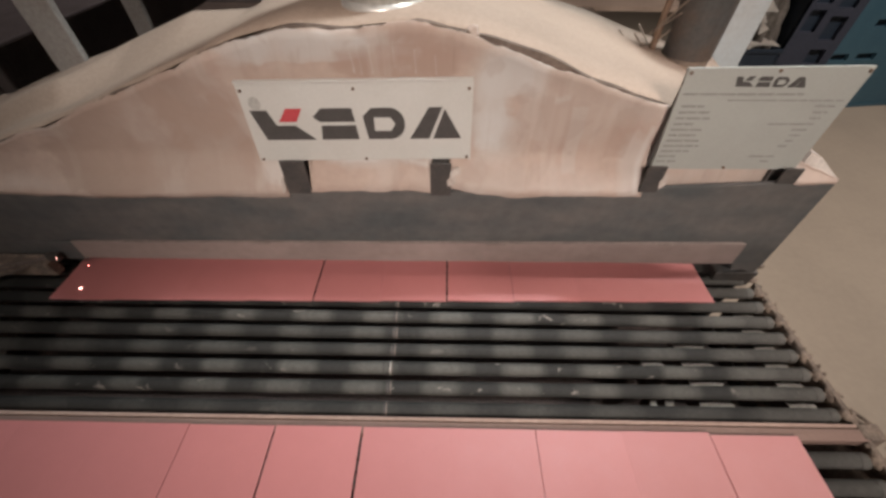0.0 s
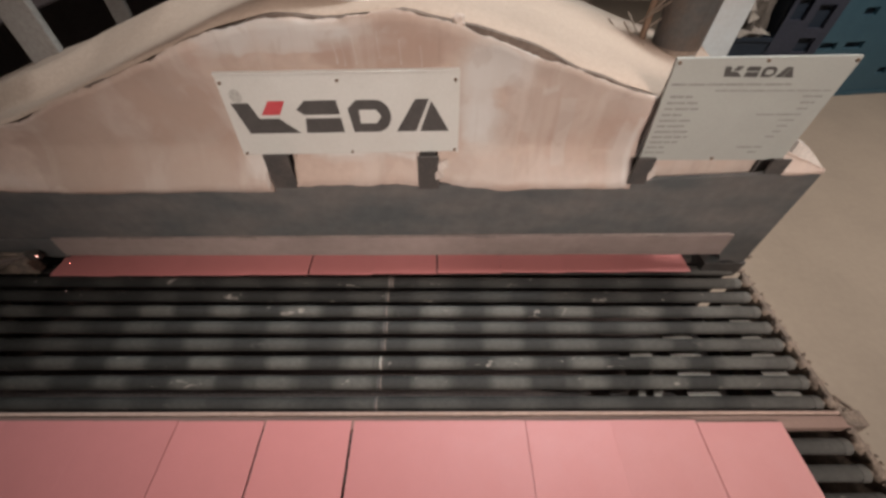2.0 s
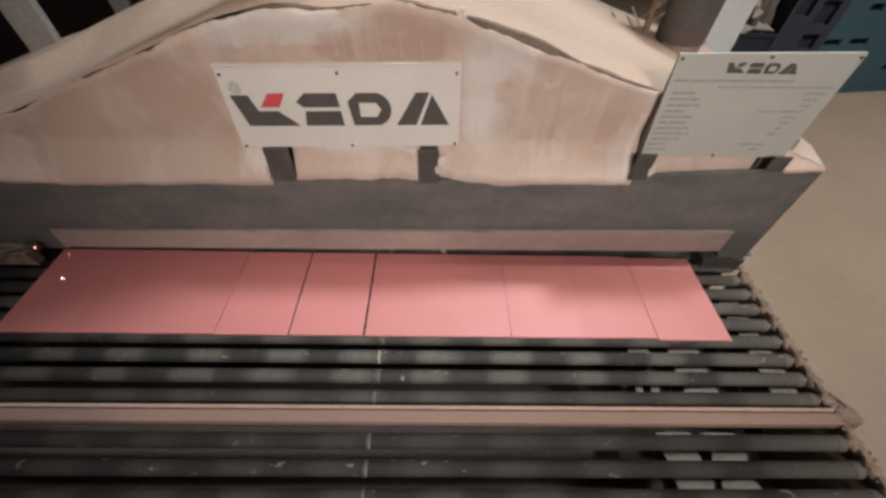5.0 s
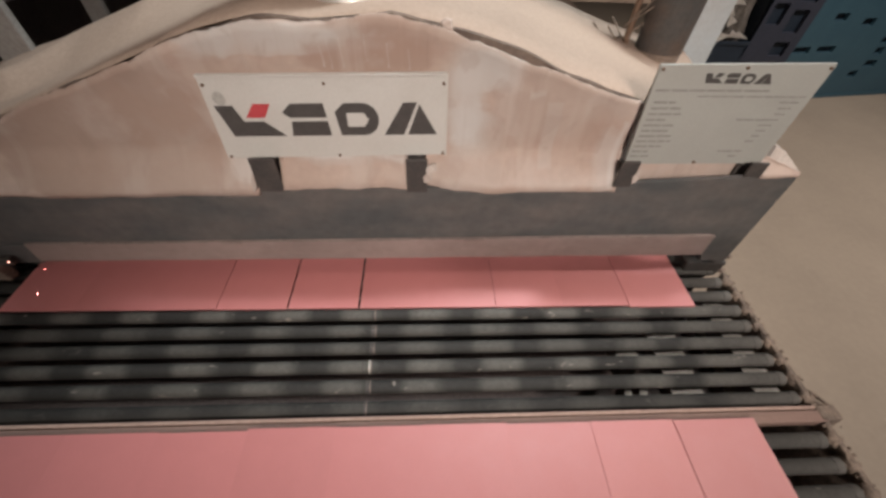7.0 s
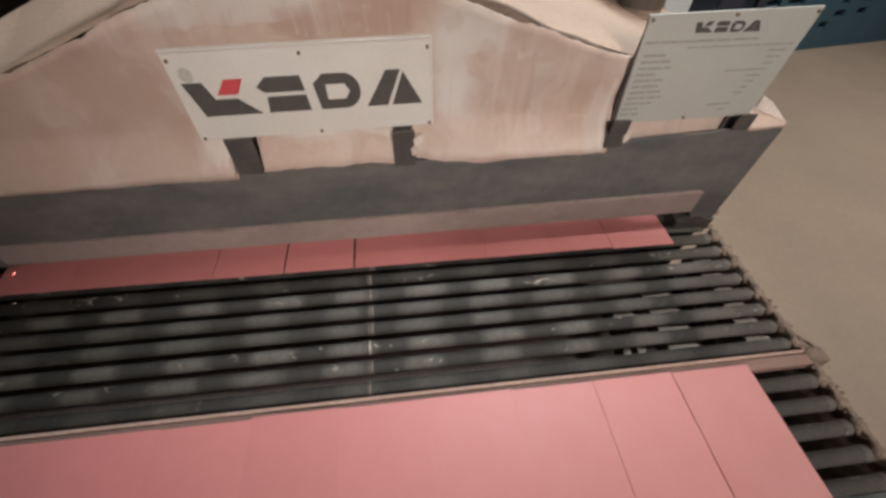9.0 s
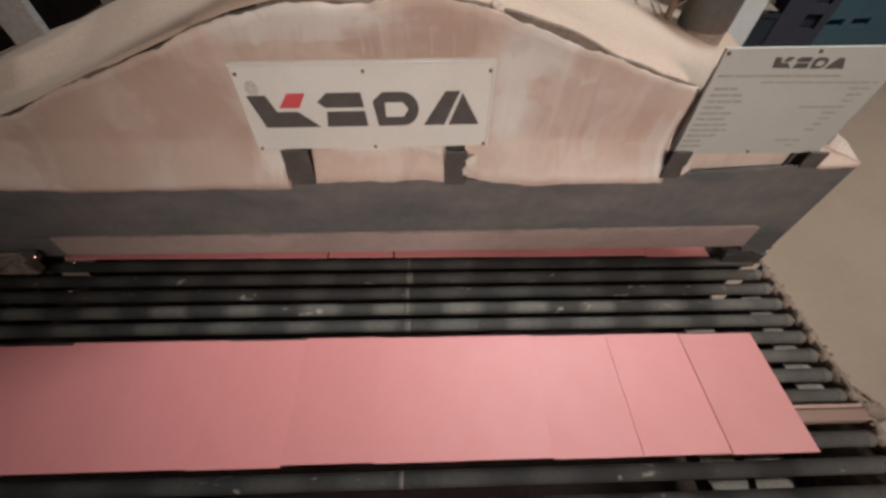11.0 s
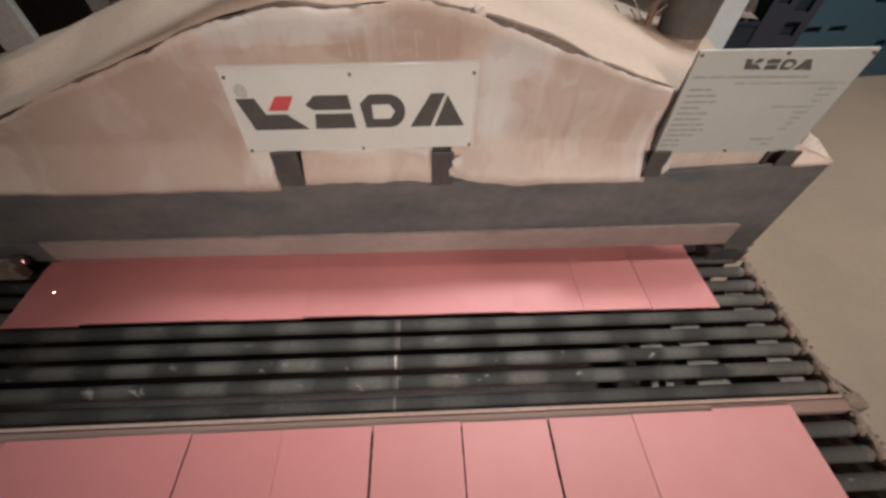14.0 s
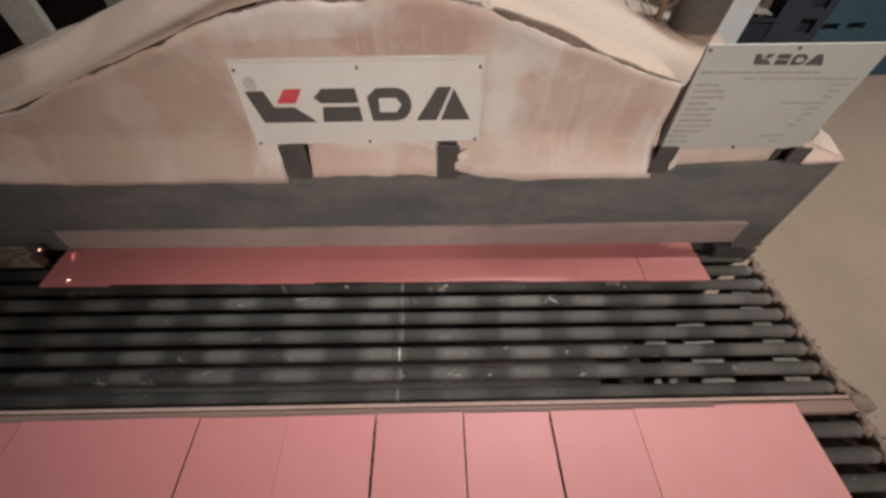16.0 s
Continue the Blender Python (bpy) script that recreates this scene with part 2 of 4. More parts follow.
RUST = mat("rusty_screw", (0.20, 0.13, 0.09), rough=0.7, metal=0.4, fine=200)
POST = mat("pale_grey_paint", (0.36, 0.345, 0.325), (0.28, 0.25, 0.225), rough=0.6, big=5, fine=60, mix=0.6)
COLUMN = mat("pale_blue_grey_paint", (0.50, 0.55, 0.57), (0.44, 0.44, 0.43), rough=0.6, big=5, fine=60, mix=0.6, grain=0.06)
ZINC = mat("galvanised_duct", (0.66, 0.64, 0.60), (0.5, 0.46, 0.42), rough=0.35, metal=0.45, big=8, fine=60)
TANK = mat("grey_tank_paint", (0.066, 0.064, 0.062), (0.115, 0.075, 0.054), rough=0.6, big=4, fine=50, mix=0.7)
BLUE = mat("blue_plastic", (0.046, 0.106, 0.145), (0.062, 0.132, 0.17), rough=0.5, big=4, fine=40, mix=0.6, grain=0.1)
DARKBLUE = mat("navy_plastic", (0.02, 0.032, 0.05), rough=0.6, big=4, fine=40)
SLATE = mat("slate_plastic", (0.044, 0.050, 0.072), (0.034, 0.040, 0.06), rough=0.6, big=4, fine=40)
TEAL = mat("worn_teal_paint", (0.13, 0.165, 0.16), (0.25, 0.235, 0.21), rough=0.6, big=7, fine=70, mix=0.7)
ROOF = mat("shaded_roof_brown", (0.20, 0.148, 0.112), (0.15, 0.115, 0.09), rough=0.85, big=2.5, fine=30, mix=0.7)
RUBBLE = mat("grey_rubble", (0.17, 0.15, 0.13), (0.09, 0.08, 0.07), rough=0.9, big=14, fine=60, mix=0.8, grain=0.3, bump=0.8)
# darkness of the unlit side, put into one colour
GLOOM = mat("gloom_grey", (0.17, 0.145, 0.14), (0.12, 0.10, 0.095), rough=0.7, big=3, fine=40)
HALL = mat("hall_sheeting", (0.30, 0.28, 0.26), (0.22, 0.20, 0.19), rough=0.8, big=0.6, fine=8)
LED = glow("red_led", (1.0, 0.45, 0.36), 7)
SENSOR = mat("sensor_housing", (0.06, 0.055, 0.05), (0.16, 0.12, 0.1), rough=0.6, big=30, fine=120)


def roller_material(name, dust, base):
    """Dark steel with pale dust worn in bands that lie one tile apart along the roller."""
    m = bpy.data.materials.new(name)
    m.use_nodes = True
    nt = m.node_tree
    n, link = nt.nodes, nt.links.new
    b = n["Principled BSDF"]
    tc, sep = n.new("ShaderNodeTexCoord"), n.new("ShaderNodeSeparateXYZ")
    link(tc.outputs["Object"], sep.inputs[0])

    def op(kind, a, c, d=None):
        q = n.new("ShaderNodeMath")
        q.operation = kind
        for i, v in enumerate((a, c, d)):
            if v is None:
                continue
            if isinstance(v, (int, float)):
                q.inputs[i].default_value = v
            else:
                link(v, q.inputs[i])
        return q.outputs[0]

    info = n.new("ShaderNodeObjectInfo")
    shift = op("MULTIPLY", info.outputs["Random"], 9.0)
    big = n.new("ShaderNodeTexNoise")
    big.noise_dimensions = "4D"
    big.inputs["Scale"].default_value, big.inputs["Detail"].default_value = 9, 5
    link(tc.outputs["Object"], big.inputs["Vector"])
    link(shift, big.inputs["W"])
    fine = n.new("ShaderNodeTexNoise")
    fine.noise_dimensions = "4D"
    fine.inputs["Scale"].default_value, fine.inputs["Detail"].default_value = 70, 4
    link(tc.outputs["Object"], fine.inputs["Vector"])
    link(shift, fine.inputs["W"])
    lengthwise = n.new("ShaderNodeMapping")
    lengthwise.inputs["Scale"].default_value = (1.0, 0.12, 0.12)
    link(tc.outputs["Object"], lengthwise.inputs[0])
    along = n.new("ShaderNodeTexNoise")
    along.noise_dimensions = "4D"
    along.inputs["Scale"].default_value, along.inputs["Detail"].default_value = 7, 3
    link(lengthwise.outputs[0], along.inputs["Vector"])
    link(shift, along.inputs["W"])
    phase = op("MULTIPLY", op("SUBTRACT", sep.outputs[0], 0.215), 2 * math.pi / 0.3035)
    drift = op("MULTIPLY", op("SUBTRACT", op("FRACT", op("MULTIPLY", info.outputs["Random"], 7.31), 0), 0.5), 1.5)
    wave = op("COSINE", op("ADD", op("ADD", phase, drift), op("MULTIPLY", op("SUBTRACT", along.outputs[0], 0.5), 3.4)), 0)
    band = op("MAXIMUM", op("MINIMUM", op("MULTIPLY_ADD", wave, 0.85, 0.46), 1.0), 0.0)
    band = op("MULTIPLY", band, op("MULTIPLY_ADD", info.outputs["Random"], 0.75, 0.25))
    band = op("ADD", band, op("MULTIPLY", op("SUBTRACT", big.outputs[0], 0.5), 0.35))
    end = op("SMOOTH_MIN", op("MULTIPLY", op("SUBTRACT", sep.outputs[0], 1.30), 2.0), 0.75, 0.1)
    end = op("MAXIMUM", end, 0.0)
    flake = n.new("ShaderNodeTexNoise")
    flake.noise_dimensions = "4D"
    flake.inputs["Scale"].default_value, flake.inputs["Detail"].default_value, flake.inputs["Distortion"].default_value = 26, 5, 0.8
    smear = n.new("ShaderNodeMapping")
    smear.inputs["Scale"].default_value = (0.55, 1.0, 1.0)
    link(tc.outputs["Object"], smear.inputs[0])
    link(smear.outputs[0], flake.inputs["Vector"])
    link(op("ADD", shift, 3.1), flake.inputs["W"])
    soft_edge = op("MAXIMUM", op("MINIMUM", op("MULTIPLY", op("SUBTRACT", flake.outputs[0], 0.635), 12.0), 1.0), 0.0)
    caked = op("MULTIPLY_ADD", op("GREATER_THAN", info.outputs["Random"], 0.45), 0.65, 0.15)
    spot = op("MULTIPLY", soft_edge, caked)
    c1 = n.new("ShaderNodeMix")
    c1.data_type, c1.clamp_factor = "RGBA", True
    c1.inputs[6].default_value, c1.inputs[7].default_value = (base * 1.02, base, base * 0.95, 1), (base * 1.02 + 0.157 * dust, base + 0.150 * dust, base * 0.95 + 0.133 * dust, 1)
    link(band, c1.inputs[0])
    c2 = n.new("ShaderNodeMix")
    c2.data_type = "RGBA"
    c2.inputs[7].default_value = (0.142, 0.134, 0.122, 1)
    link(c1.outputs[2], c2.inputs[6])
    link(end, c2.inputs[0])
    c3 = n.new("ShaderNodeMix")
    c3.data_type = "RGBA"
    c3.inputs[7].default_value = (0.33, 0.295, 0.265, 1)
    link(c2.outputs[2], c3.inputs[6])
    link(spot, c3.inputs[0])
    hsv = n.new("ShaderNodeHueSaturation")
    link(c3.outputs[2], hsv.inputs["Color"])
    link(op("MULTIPLY_ADD", fine.outputs[0], 0.7, 0.65), hsv.inputs["Value"])
    link(hsv.outputs[0], b.inputs["Base Color"])
    b.inputs["Roughness"].default_value = 0.8
    b.inputs["Specular IOR Level"].default_value = 0.25
    bp = n.new("ShaderNodeBump")
    bp.inputs["Strength"].default_value, bp.inputs["Distance"].default_value = 0.3, 0.003
    link(fine.outputs[0], bp.inputs["Height"])
    link(bp.outputs[0], b.inputs["Normal"])
    return m


ROLLER = roller_material("dusty_roller_steel", 0.52, 0.037)
# fewer dust bands; the darker base stands for light falling off in front
DARK_ROLLER = roller_material("darker_roller_steel", 0.17, 0.024)


# ---- building helpers ----
def mesh_of(name, bm, material, smooth=False):
    me = bpy.data.meshes.new(name)
    if smooth:
        for f in bm.faces:
            f.smooth = True
    bm.to_mesh(me)
    bm.free()
    if material:
        me.materials.append(material)
    return me


def thing(name, x=0, y=0, z=0):
    ob = new(name)
    ob.empty_display_size = 0.1
    ob.location = (x, y, z)
    return ob


def part(name, bm, material, parent=None, label="", smooth=False):
    ob = new(name, mesh_of(name, bm, material, smooth))
    if parent:
        ob.parent = parent
    if label:
        ob["label"] = label
    return ob


def box(x0, x1, y0, y1, z0, z1, bevel=0.0, bm=None):
    bm = bm or bmesh.new()
    made = bmesh.ops.create_cube(bm, size=1.0)
    vs = made["verts"]
    for v in vs:
        v.co = Vector(((x0 + x1) / 2 + v.co.x * (x1 - x0), (y0 + y1) / 2 + v.co.y * (y1 - y0), (z0 + z1) / 2 + v.co.z * (z1 - z0)))
    if bevel:
        es = list({e for v in vs for e in v.link_edges})
        bmesh.ops.bevel(bm, geom=es, offset=bevel, segments=2, affect="EDGES", profile=0.5)
    return bm


def tube(r, x0, x1, seg=24, axis="x", bm=None, at=(0, 0, 0), r2=None):
    bm = bm or bmesh.new()
    made = bmesh.ops.create_cone(bm, cap_ends=True, segments=seg, radius1=r, radius2=r if r2 is None else r2, depth=x1 - x0)
    turn = {"x": Matrix.Rotation(math.pi / 2, 4, "Y"), "y": Matrix.Rotation(-math.pi / 2, 4, "X"), "z": Matrix()}[axis]
    mid = (x0 + x1) / 2
    off = {"x": (mid, 0, 0), "y": (0, mid, 0), "z": (0, 0, mid)}[axis]
    bmesh.ops.transform(bm, matrix=Matrix.Translation(Vector(at) + Vector(off)) @ turn, verts=made["verts"])
    return bm


def slab(points, y0, y1, bm=None):
    """An outline in x and z, as thick as y0 to y1."""
    bm = bm or bmesh.new()
    a = [bm.verts.new((x, y0, z)) for x, z in points]
    b = [bm.verts.new((x, y1, z)) for x, z in points]
    bm.faces.new(a)
    bm.faces.new(b[::-1])
    k = len(points)
    for i in range(k):
        bm.faces.new((a[i], b[i], b[(i + 1) % k], a[(i + 1) % k]))
    bmesh.ops.recalc_face_normals(bm, faces=bm.faces)
    return bm


def soft(bm, amount, scale, axes=(1, 1, 1)):
    """Uneven, worn edges."""
    for v in bm.verts:
        d = noise.noise_vector(v.co * scale)
        v.co += Vector((d.x * axes[0], d.y * axes[1], d.z * axes[2])) * amount
    return bm


# ---- hall ----
def plane_box(name, dims, material, label):
    return tagged(part(name, box(*dims), material), label, name.split("_")[0], kind="structure")


plane_box("floor", (-14, 16, -9, 22, -0.2, 0.0), FLOOR, "dusty tan concrete factory floor beside the conveyor")
plane_box("wall_north", (-14, 16, 22, 22.3, 0, 9), HALL, "dim sheet-metal factory wall far behind the dryer")
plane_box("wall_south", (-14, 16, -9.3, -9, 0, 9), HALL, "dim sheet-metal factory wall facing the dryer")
plane_box("wall_east", (16, 16.3, -9, 22, 0, 9), HALL, "dim sheet-metal factory side wall")
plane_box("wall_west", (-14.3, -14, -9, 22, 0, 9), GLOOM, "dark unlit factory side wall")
plane_box("ceiling", (-14, 16, -9, 22, 9, 9.2), HALL, "dim sheet-metal factory ceiling")

# ---- dryer ----
ZR = 0.85           # top of the rollers
YP = 1.40           # front of the dryer
XL, XR = -1.72, 1.672
dryer = tagged(thing("dryer"), "blue-grey painted tile dryer entrance with dusty strip", "dryer")
outline = [(XL - 0.5, 1.05), (-0.5, 1.066), (1.505, 1.090), (1.525, 0.98), (1.55, 0.925), (1.60, 0.93), (1.64, 0.912), (XR, 0.918), (XR, 1.435), (1.47, 1.416), (1.0, 1.385), (0.95, 1.362), (XL - 0.5, 1.335)]
part("front_plate", slab(outline, YP, YP + 0.02), PLATE, dryer, "blue-grey painted steel front plate with dust")
part("side_wall", box(XR - 0.02, XR - 0.004, YP + 0.024, 7.5, 0.30, 1.198), PLATE, dryer)
part("side_wall", box(XL - 0.5, XL - 0.484, YP + 0.024, 7.5, 0.30, 1.198), PLATE, dryer)
part("roof", box(XL - 0.48, XR - 0.024, YP + 0.10, 2.60, 1.20, 1.232), HOOD, dryer, "roof covered in beige dust")
# browner piece: shade on the roof behind the hood, painted in
part("roof", box(XL - 0.48, XR - 0.024, 2.604, 4.60, 1.20, 1.232), ROOF, dryer, "brown roof panel with the shade behind the hood in its colour")
part("roof", box(0.15, 2.60, 4.604, 7.5, 1.20, 1.245), HOOD, dryer)
# far left roof takes the unlit side's gloom as its colour
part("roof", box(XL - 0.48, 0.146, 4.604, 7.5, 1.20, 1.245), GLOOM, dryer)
part("corner_foot", soft(box(XR - 0.17, XR + 0.02, YP + 0.004, YP + 0.10, 0.80, 0.905, 0.006), 0.010, 20), BLACK, dryer)
part("foot_stub", soft(box(XR + 0.002, XR + 0.062, YP + 0.03, YP + 0.07, 0.895, 0.918, 0.005), 0.006, 30), RAIL, dryer)
def lower_strip():
    bm = bmesh.new()
    prev = None
    for i in range(81):
        x = -1.45 + 2.965 * i / 80
        lo = 0.971 + 0.0095 * x + 0.0025 * noise.noise(Vector((x * 6, 0.7, 0)))
        hi = 1.080 + 0.0165 * x
        dy = 0.003 * noise.noise(Vector((x * 2.5, 4.4, 0)))
        row = [bm.verts.new((x, YP - 0.003, lo)), bm.verts.new((x, YP - 0.015 + dy, lo)), bm.verts.new((x, YP - 0.013 + dy, hi)), bm.verts.new((x, YP - 0.003, hi))]
        if prev:
            for q in range(4):
                bm.faces.new((prev[q], row[q], row[(q + 1) % 4], prev[(q + 1) % 4]))
        prev = row
    bmesh.ops.recalc_face_normals(bm, faces=bm.faces)
    return bm


strip = part("lower_strip", lower_strip(), STRIP, dryer, "dusty brown-grey steel strip over the entrance slot")
bm = box(-1.45, 1.50, YP - 0.012, YP - 0.002, 0.0, 0.005, 0.001)
for v in bm.verts:
    v.co.z += 1.081 + 0.0165 * v.co.x
part("strip_edge", bm, STRIP_EDGE, strip, "rubbed upper edge of the strip")
for x in (0.43, 1.17, -0.6):
    part("hinge_tab", box(x - 0.045, x + 0.045, YP - 0.019, YP - 0.0165, 1.078 + 0.0165 * x, 1.089 + 0.0165 * x), STRIP_EDGE, strip)
part("drive_side_cheek", soft(box(XL - 0.5, -1.454, YP - 0.006, YP + 0.018, 0.935, 1.047, 0.004), 0.006, 9), PLATE, dryer, "dark plate at the drive side")
part("drive_cover", soft(box(XL - 0.48, -1.60, YP - 0.058, YP - 0.010, 0.872, 0.952, 0.006), 0.010, 8), RAIL, dryer, "brown dusty cover at the drive side")
# dark floor carried forward so no bright hall floor shows between the rollers
part("inner_floor", box(-1.66, 1.62, 1.53, 7.4, 0.60, 0.64), PAN, dryer)
part("inner_back", box(-1.7, 1.64, 3.2, 3.24, 0.64, 1.19), PAN, dryer)


# ---- extraction hood over the entrance ----
def sheet_y(x, z):
    """The sheet hangs upright and flares out over the plate at its foot."""
    base = float(np.interp(x, [-1.95, 0.95, 1.01, 1.66], [1.325, 1.352, 1.385, 1.432]))
    flare = float(np.interp(x, [0.96, 1.02, 1.46, 1.52], [0.087, 0.022, 0.022, 0.087]))
    return 1.475 - flare * max(0.0, min(1.0, 1 - (z - base - 0.01) / 0.13)) ** 1.4


def sheet_top(x):
    xs = [-1.95, -1.471, -1.31, -0.787, -0.479, -0.309, -0.106, 0.116, 0.286, 0.504, 0.706, 0.959, 1.30, 1.66]
    zs = [1.33, 1.502, 1.546, 1.742, 1.859, 1.900, 1.897, 1.919, 1.890, 1.824, 1.744, 1.674, 1.555, 1.44]
    return float(np.interp(x, xs, zs))


def sheet_foot(x):
    xs = [-1.95, -1.56, -1.12, -0.405, -0.40, -0.31, -0.309, 0.150, 0.151, 0.225, 0.226, 0.464, 0.955, 0.956, 1.010, 1.011, 1.468, 1.469, 1.51, 1.511, 1.66]
    zs = [1.31, 1.325, 1.312, 1.330, 1.470, 1.470, 1.352, 1.362, 1.478, 1.478, 1.370, 1.342, 1.356, 1.470, 1.470, 1.340, 1.368, 1.47, 1.47, 1.418, 1.432]
    return float(np.interp(x, xs, zs))


hood = tagged(thing("extraction_hood"), "dust-covered beige sheet hood over the dryer entrance", "hood")


CREASE_X = [-1.2, -1.0, -0.95, -0.7, -0.6, 0.27, 0.41, 0.515, 0.525, 0.65, 0.79, 0.80, 0.88, 0.945, 1.0]
CREASE_Y = [0.0, 0.012, 0.002, 0.010, 0.0, 0.0, 0.016, -0.004, 0.008, 0.018, -0.006, 0.008, 0.014, -0.004, 0.0]
CREASE_GAIN = 1.3


def tear(x):
    """The ragged line along which the sheet is torn: long waves, short nicks and a few steps."""
    step = 0.007 * (noise.noise(Vector((round(x * 6.5 + noise.noise(Vector((x * 3, 8.1, 0)))) * 1.7, 4.1, 0))))
    nick = -0.016 * max(0.0, noise.noise(Vector((x * 19, 3.9, 0))) - 0.25)
    wave = 0.011 * noise.noise(Vector((x * 7, 5.3, 0))) + 0.006 * noise.noise(Vector((x * 33, 2.3, 0))) + 0.004 * noise.noise(Vector((x * 75, 6.3, 0)))
    return wave + step + nick + float(np.interp(x, [-0.4, 0.28, 0.33, 0.55, 0.68, 1.0], [0.003, 0.004, -0.008, -0.006, 0.007, 0.008]))


def front_sheet():
    bm = bmesh.new()
    xs = sorted(set(list(np.linspace(-1.95, 1.655, 260)) + [-0.4049, -0.3999, -0.31, -0.309, 0.15, 0.151, 0.2251, 0.2262, 0.9549, 0.9561, 1.0099, 1.0111, 1.4679, 1.4691, 1.51, 1.5111]))
    rows = 16
    grid = []
    for x in xs:
        z0 = sheet_foot(x) + 0.006 * noise.noise(Vector((x * 9, 0.3, 0))) + 0.003 * noise.noise(Vector((x * 40, 1.3, 0)))
        z1 = max(z0 + 0.004, sheet_top(x) + tear(x))
        col = []
        for j in range(rows + 1):
            z = z0 + (z1 - z0) * j / rows
            w = 0.010 * noise.noise(Vector((x * 2.6, z * 3.1, 7))) + 0.004 * noise.noise(Vector((x * 9, z * 9, 3)))
            w += 0.022 * abs(noise.noise(Vector((x * 4.3, z * 0.9, 11)))) - 0.006
            w += CREASE_GAIN * float(np.interp(x, CREASE_X, CREASE_Y)) * min(1.0, max(0.0, (z1 - z) / 0.05))
            curl = -0.022 * (j / rows) ** 8 * max(0, noise.noise(Vector((x * 5.0, 9.1, 0))) + 0.25)
            col.append(bm.verts.new((x, sheet_y(x, z) + w * 0.6 * min(1, j / 4) + curl, z)))
        grid.append(col)
    for a, b in zip(grid, grid[1:]):
        for j in range(rows):
            bm.faces.new((a[j], b[j], b[j + 1], a[j + 1]))
    bmesh.ops.recalc_face_normals(bm, faces=bm.faces)
    bmesh.ops.solidify(bm, geom=bm.faces[:], thickness=0.004)
    return bm


def hood_top(y0, y1, lift, x0, x1, steps=60, lip=0.010, flare=0.15):
    bm = bmesh.new()
    prev = None
    for i in range(steps + 1):
        x = x0 + (x1 - x0) * i / steps
        z = sheet_top(x) + lift - 0.014
        row = [bm.verts.new((x, y0 + 0.004, z - lip)), bm.verts.new((x, y0 + 0.014, z))]
        for k in range(1, 7):
            y = y0 + 0.012 + (y1 - y0 - 0.012) * k / 6
            out = flare * max(0.0, (y - 1.9) / 0.72) * ((x - x0) / (x1 - x0)) ** 6
            row.append(bm.verts.new((x + out, y, z + 0.006 * noise.noise(Vector((x * 3, y * 3, 2))))))
        row.append(bm.verts.new((x, y1, z - 0.25)))
        if prev:
            for a, b, c, d in zip(prev, row, row[1:], prev[1:]):
                bm.faces.new((a, b, c, d))
        prev = row
    bmesh.ops.recalc_face_normals(bm, faces=bm.faces)
    return bm


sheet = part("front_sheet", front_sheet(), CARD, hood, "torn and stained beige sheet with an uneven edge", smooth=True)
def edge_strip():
    """A dark strip put in for the shadow gap that shows above the torn sheet."""
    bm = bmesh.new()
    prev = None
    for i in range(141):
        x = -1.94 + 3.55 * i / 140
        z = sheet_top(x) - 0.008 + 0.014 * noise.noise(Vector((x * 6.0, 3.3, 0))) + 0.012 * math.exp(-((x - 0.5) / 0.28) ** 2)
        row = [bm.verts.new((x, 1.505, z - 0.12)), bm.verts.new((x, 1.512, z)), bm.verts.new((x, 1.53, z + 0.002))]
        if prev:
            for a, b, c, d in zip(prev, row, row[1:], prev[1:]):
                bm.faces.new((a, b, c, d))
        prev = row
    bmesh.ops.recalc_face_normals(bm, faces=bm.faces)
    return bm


# the gap's shade is this strip's own dark colour
part("edge_strip", edge_strip(), CRACK, hood, "dark strip put in as the shaded gap behind the torn sheet")
part("top_panel", hood_top(1.522, 2.62, 0.020, -0.6, 1.62), HOOD, hood, "sloping dust-covered top panel", smooth=True)


def hood_shoulder(x0, x1, y0, y1):
    """The lower end of the top, which swells into a raised ridge at the back."""
    bm = bmesh.new()
    prev = None
    for i in range(61):
        x = x0 + (x1 - x0) * i / 60
        z = sheet_top(x) + 0.006
        flat_part = max(0.0, min(1.0, (x + 1.38) / 0.20))
        start, run = 1.675 + 0.04 * flat_part, 0.10 + 0.24 * flat_part
        rise = 0.086 * max(0.0, min(1.0, (-0.63 - x) / 0.25))
        row = [bm.verts.new((x, y0 + 0.004, z - 0.010)), bm.verts.new((x, y0 + 0.014, z))]
        for k in range(1, 25):
            y = y0 + 0.014 + (y1 - y0 - 0.014) * k / 24
            u = max(0.0, min(1.0, (y - start) / run))
            row.append(bm.verts.new((x, y, z + rise * u * u * (3 - 2 * u) + 0.006 * noise.noise(Vector((x * 3, y * 3, 2))))))
        row.append(bm.verts.new((x, y1 + 0.02, z + rise - 0.03)))
        row.append(bm.verts.new((x, y1 + 0.02, z - 0.25)))
        if prev:
            for c0, c1, c2, c3 in zip(prev, row, row[1:], prev[1:]):
                bm.faces.new((c0, c1, c2, c3))
        prev = row
    bmesh.ops.recalc_face_normals(bm, faces=bm.faces)
    return bm


part("shoulder_panel", hood_shoulder(-1.99, -0.590, 1.522, 2.05), HOOD, hood, "dusty top panel with a raised back ridge", smooth=True)
bm = tube(0.132, 1.86, 4.6, 40, "z", at=(-0.02, 1.77, 0))
duct = part("duct", bm, ZINC, hood, "galvanised round exhaust duct", smooth=True)
bm = tube(0.150, 1.88, 1.925, 40, "z", at=(-0.02, 1.77, 0))
part("collar", bm, ZINC, duct, "shiny collar ring", smooth=True)
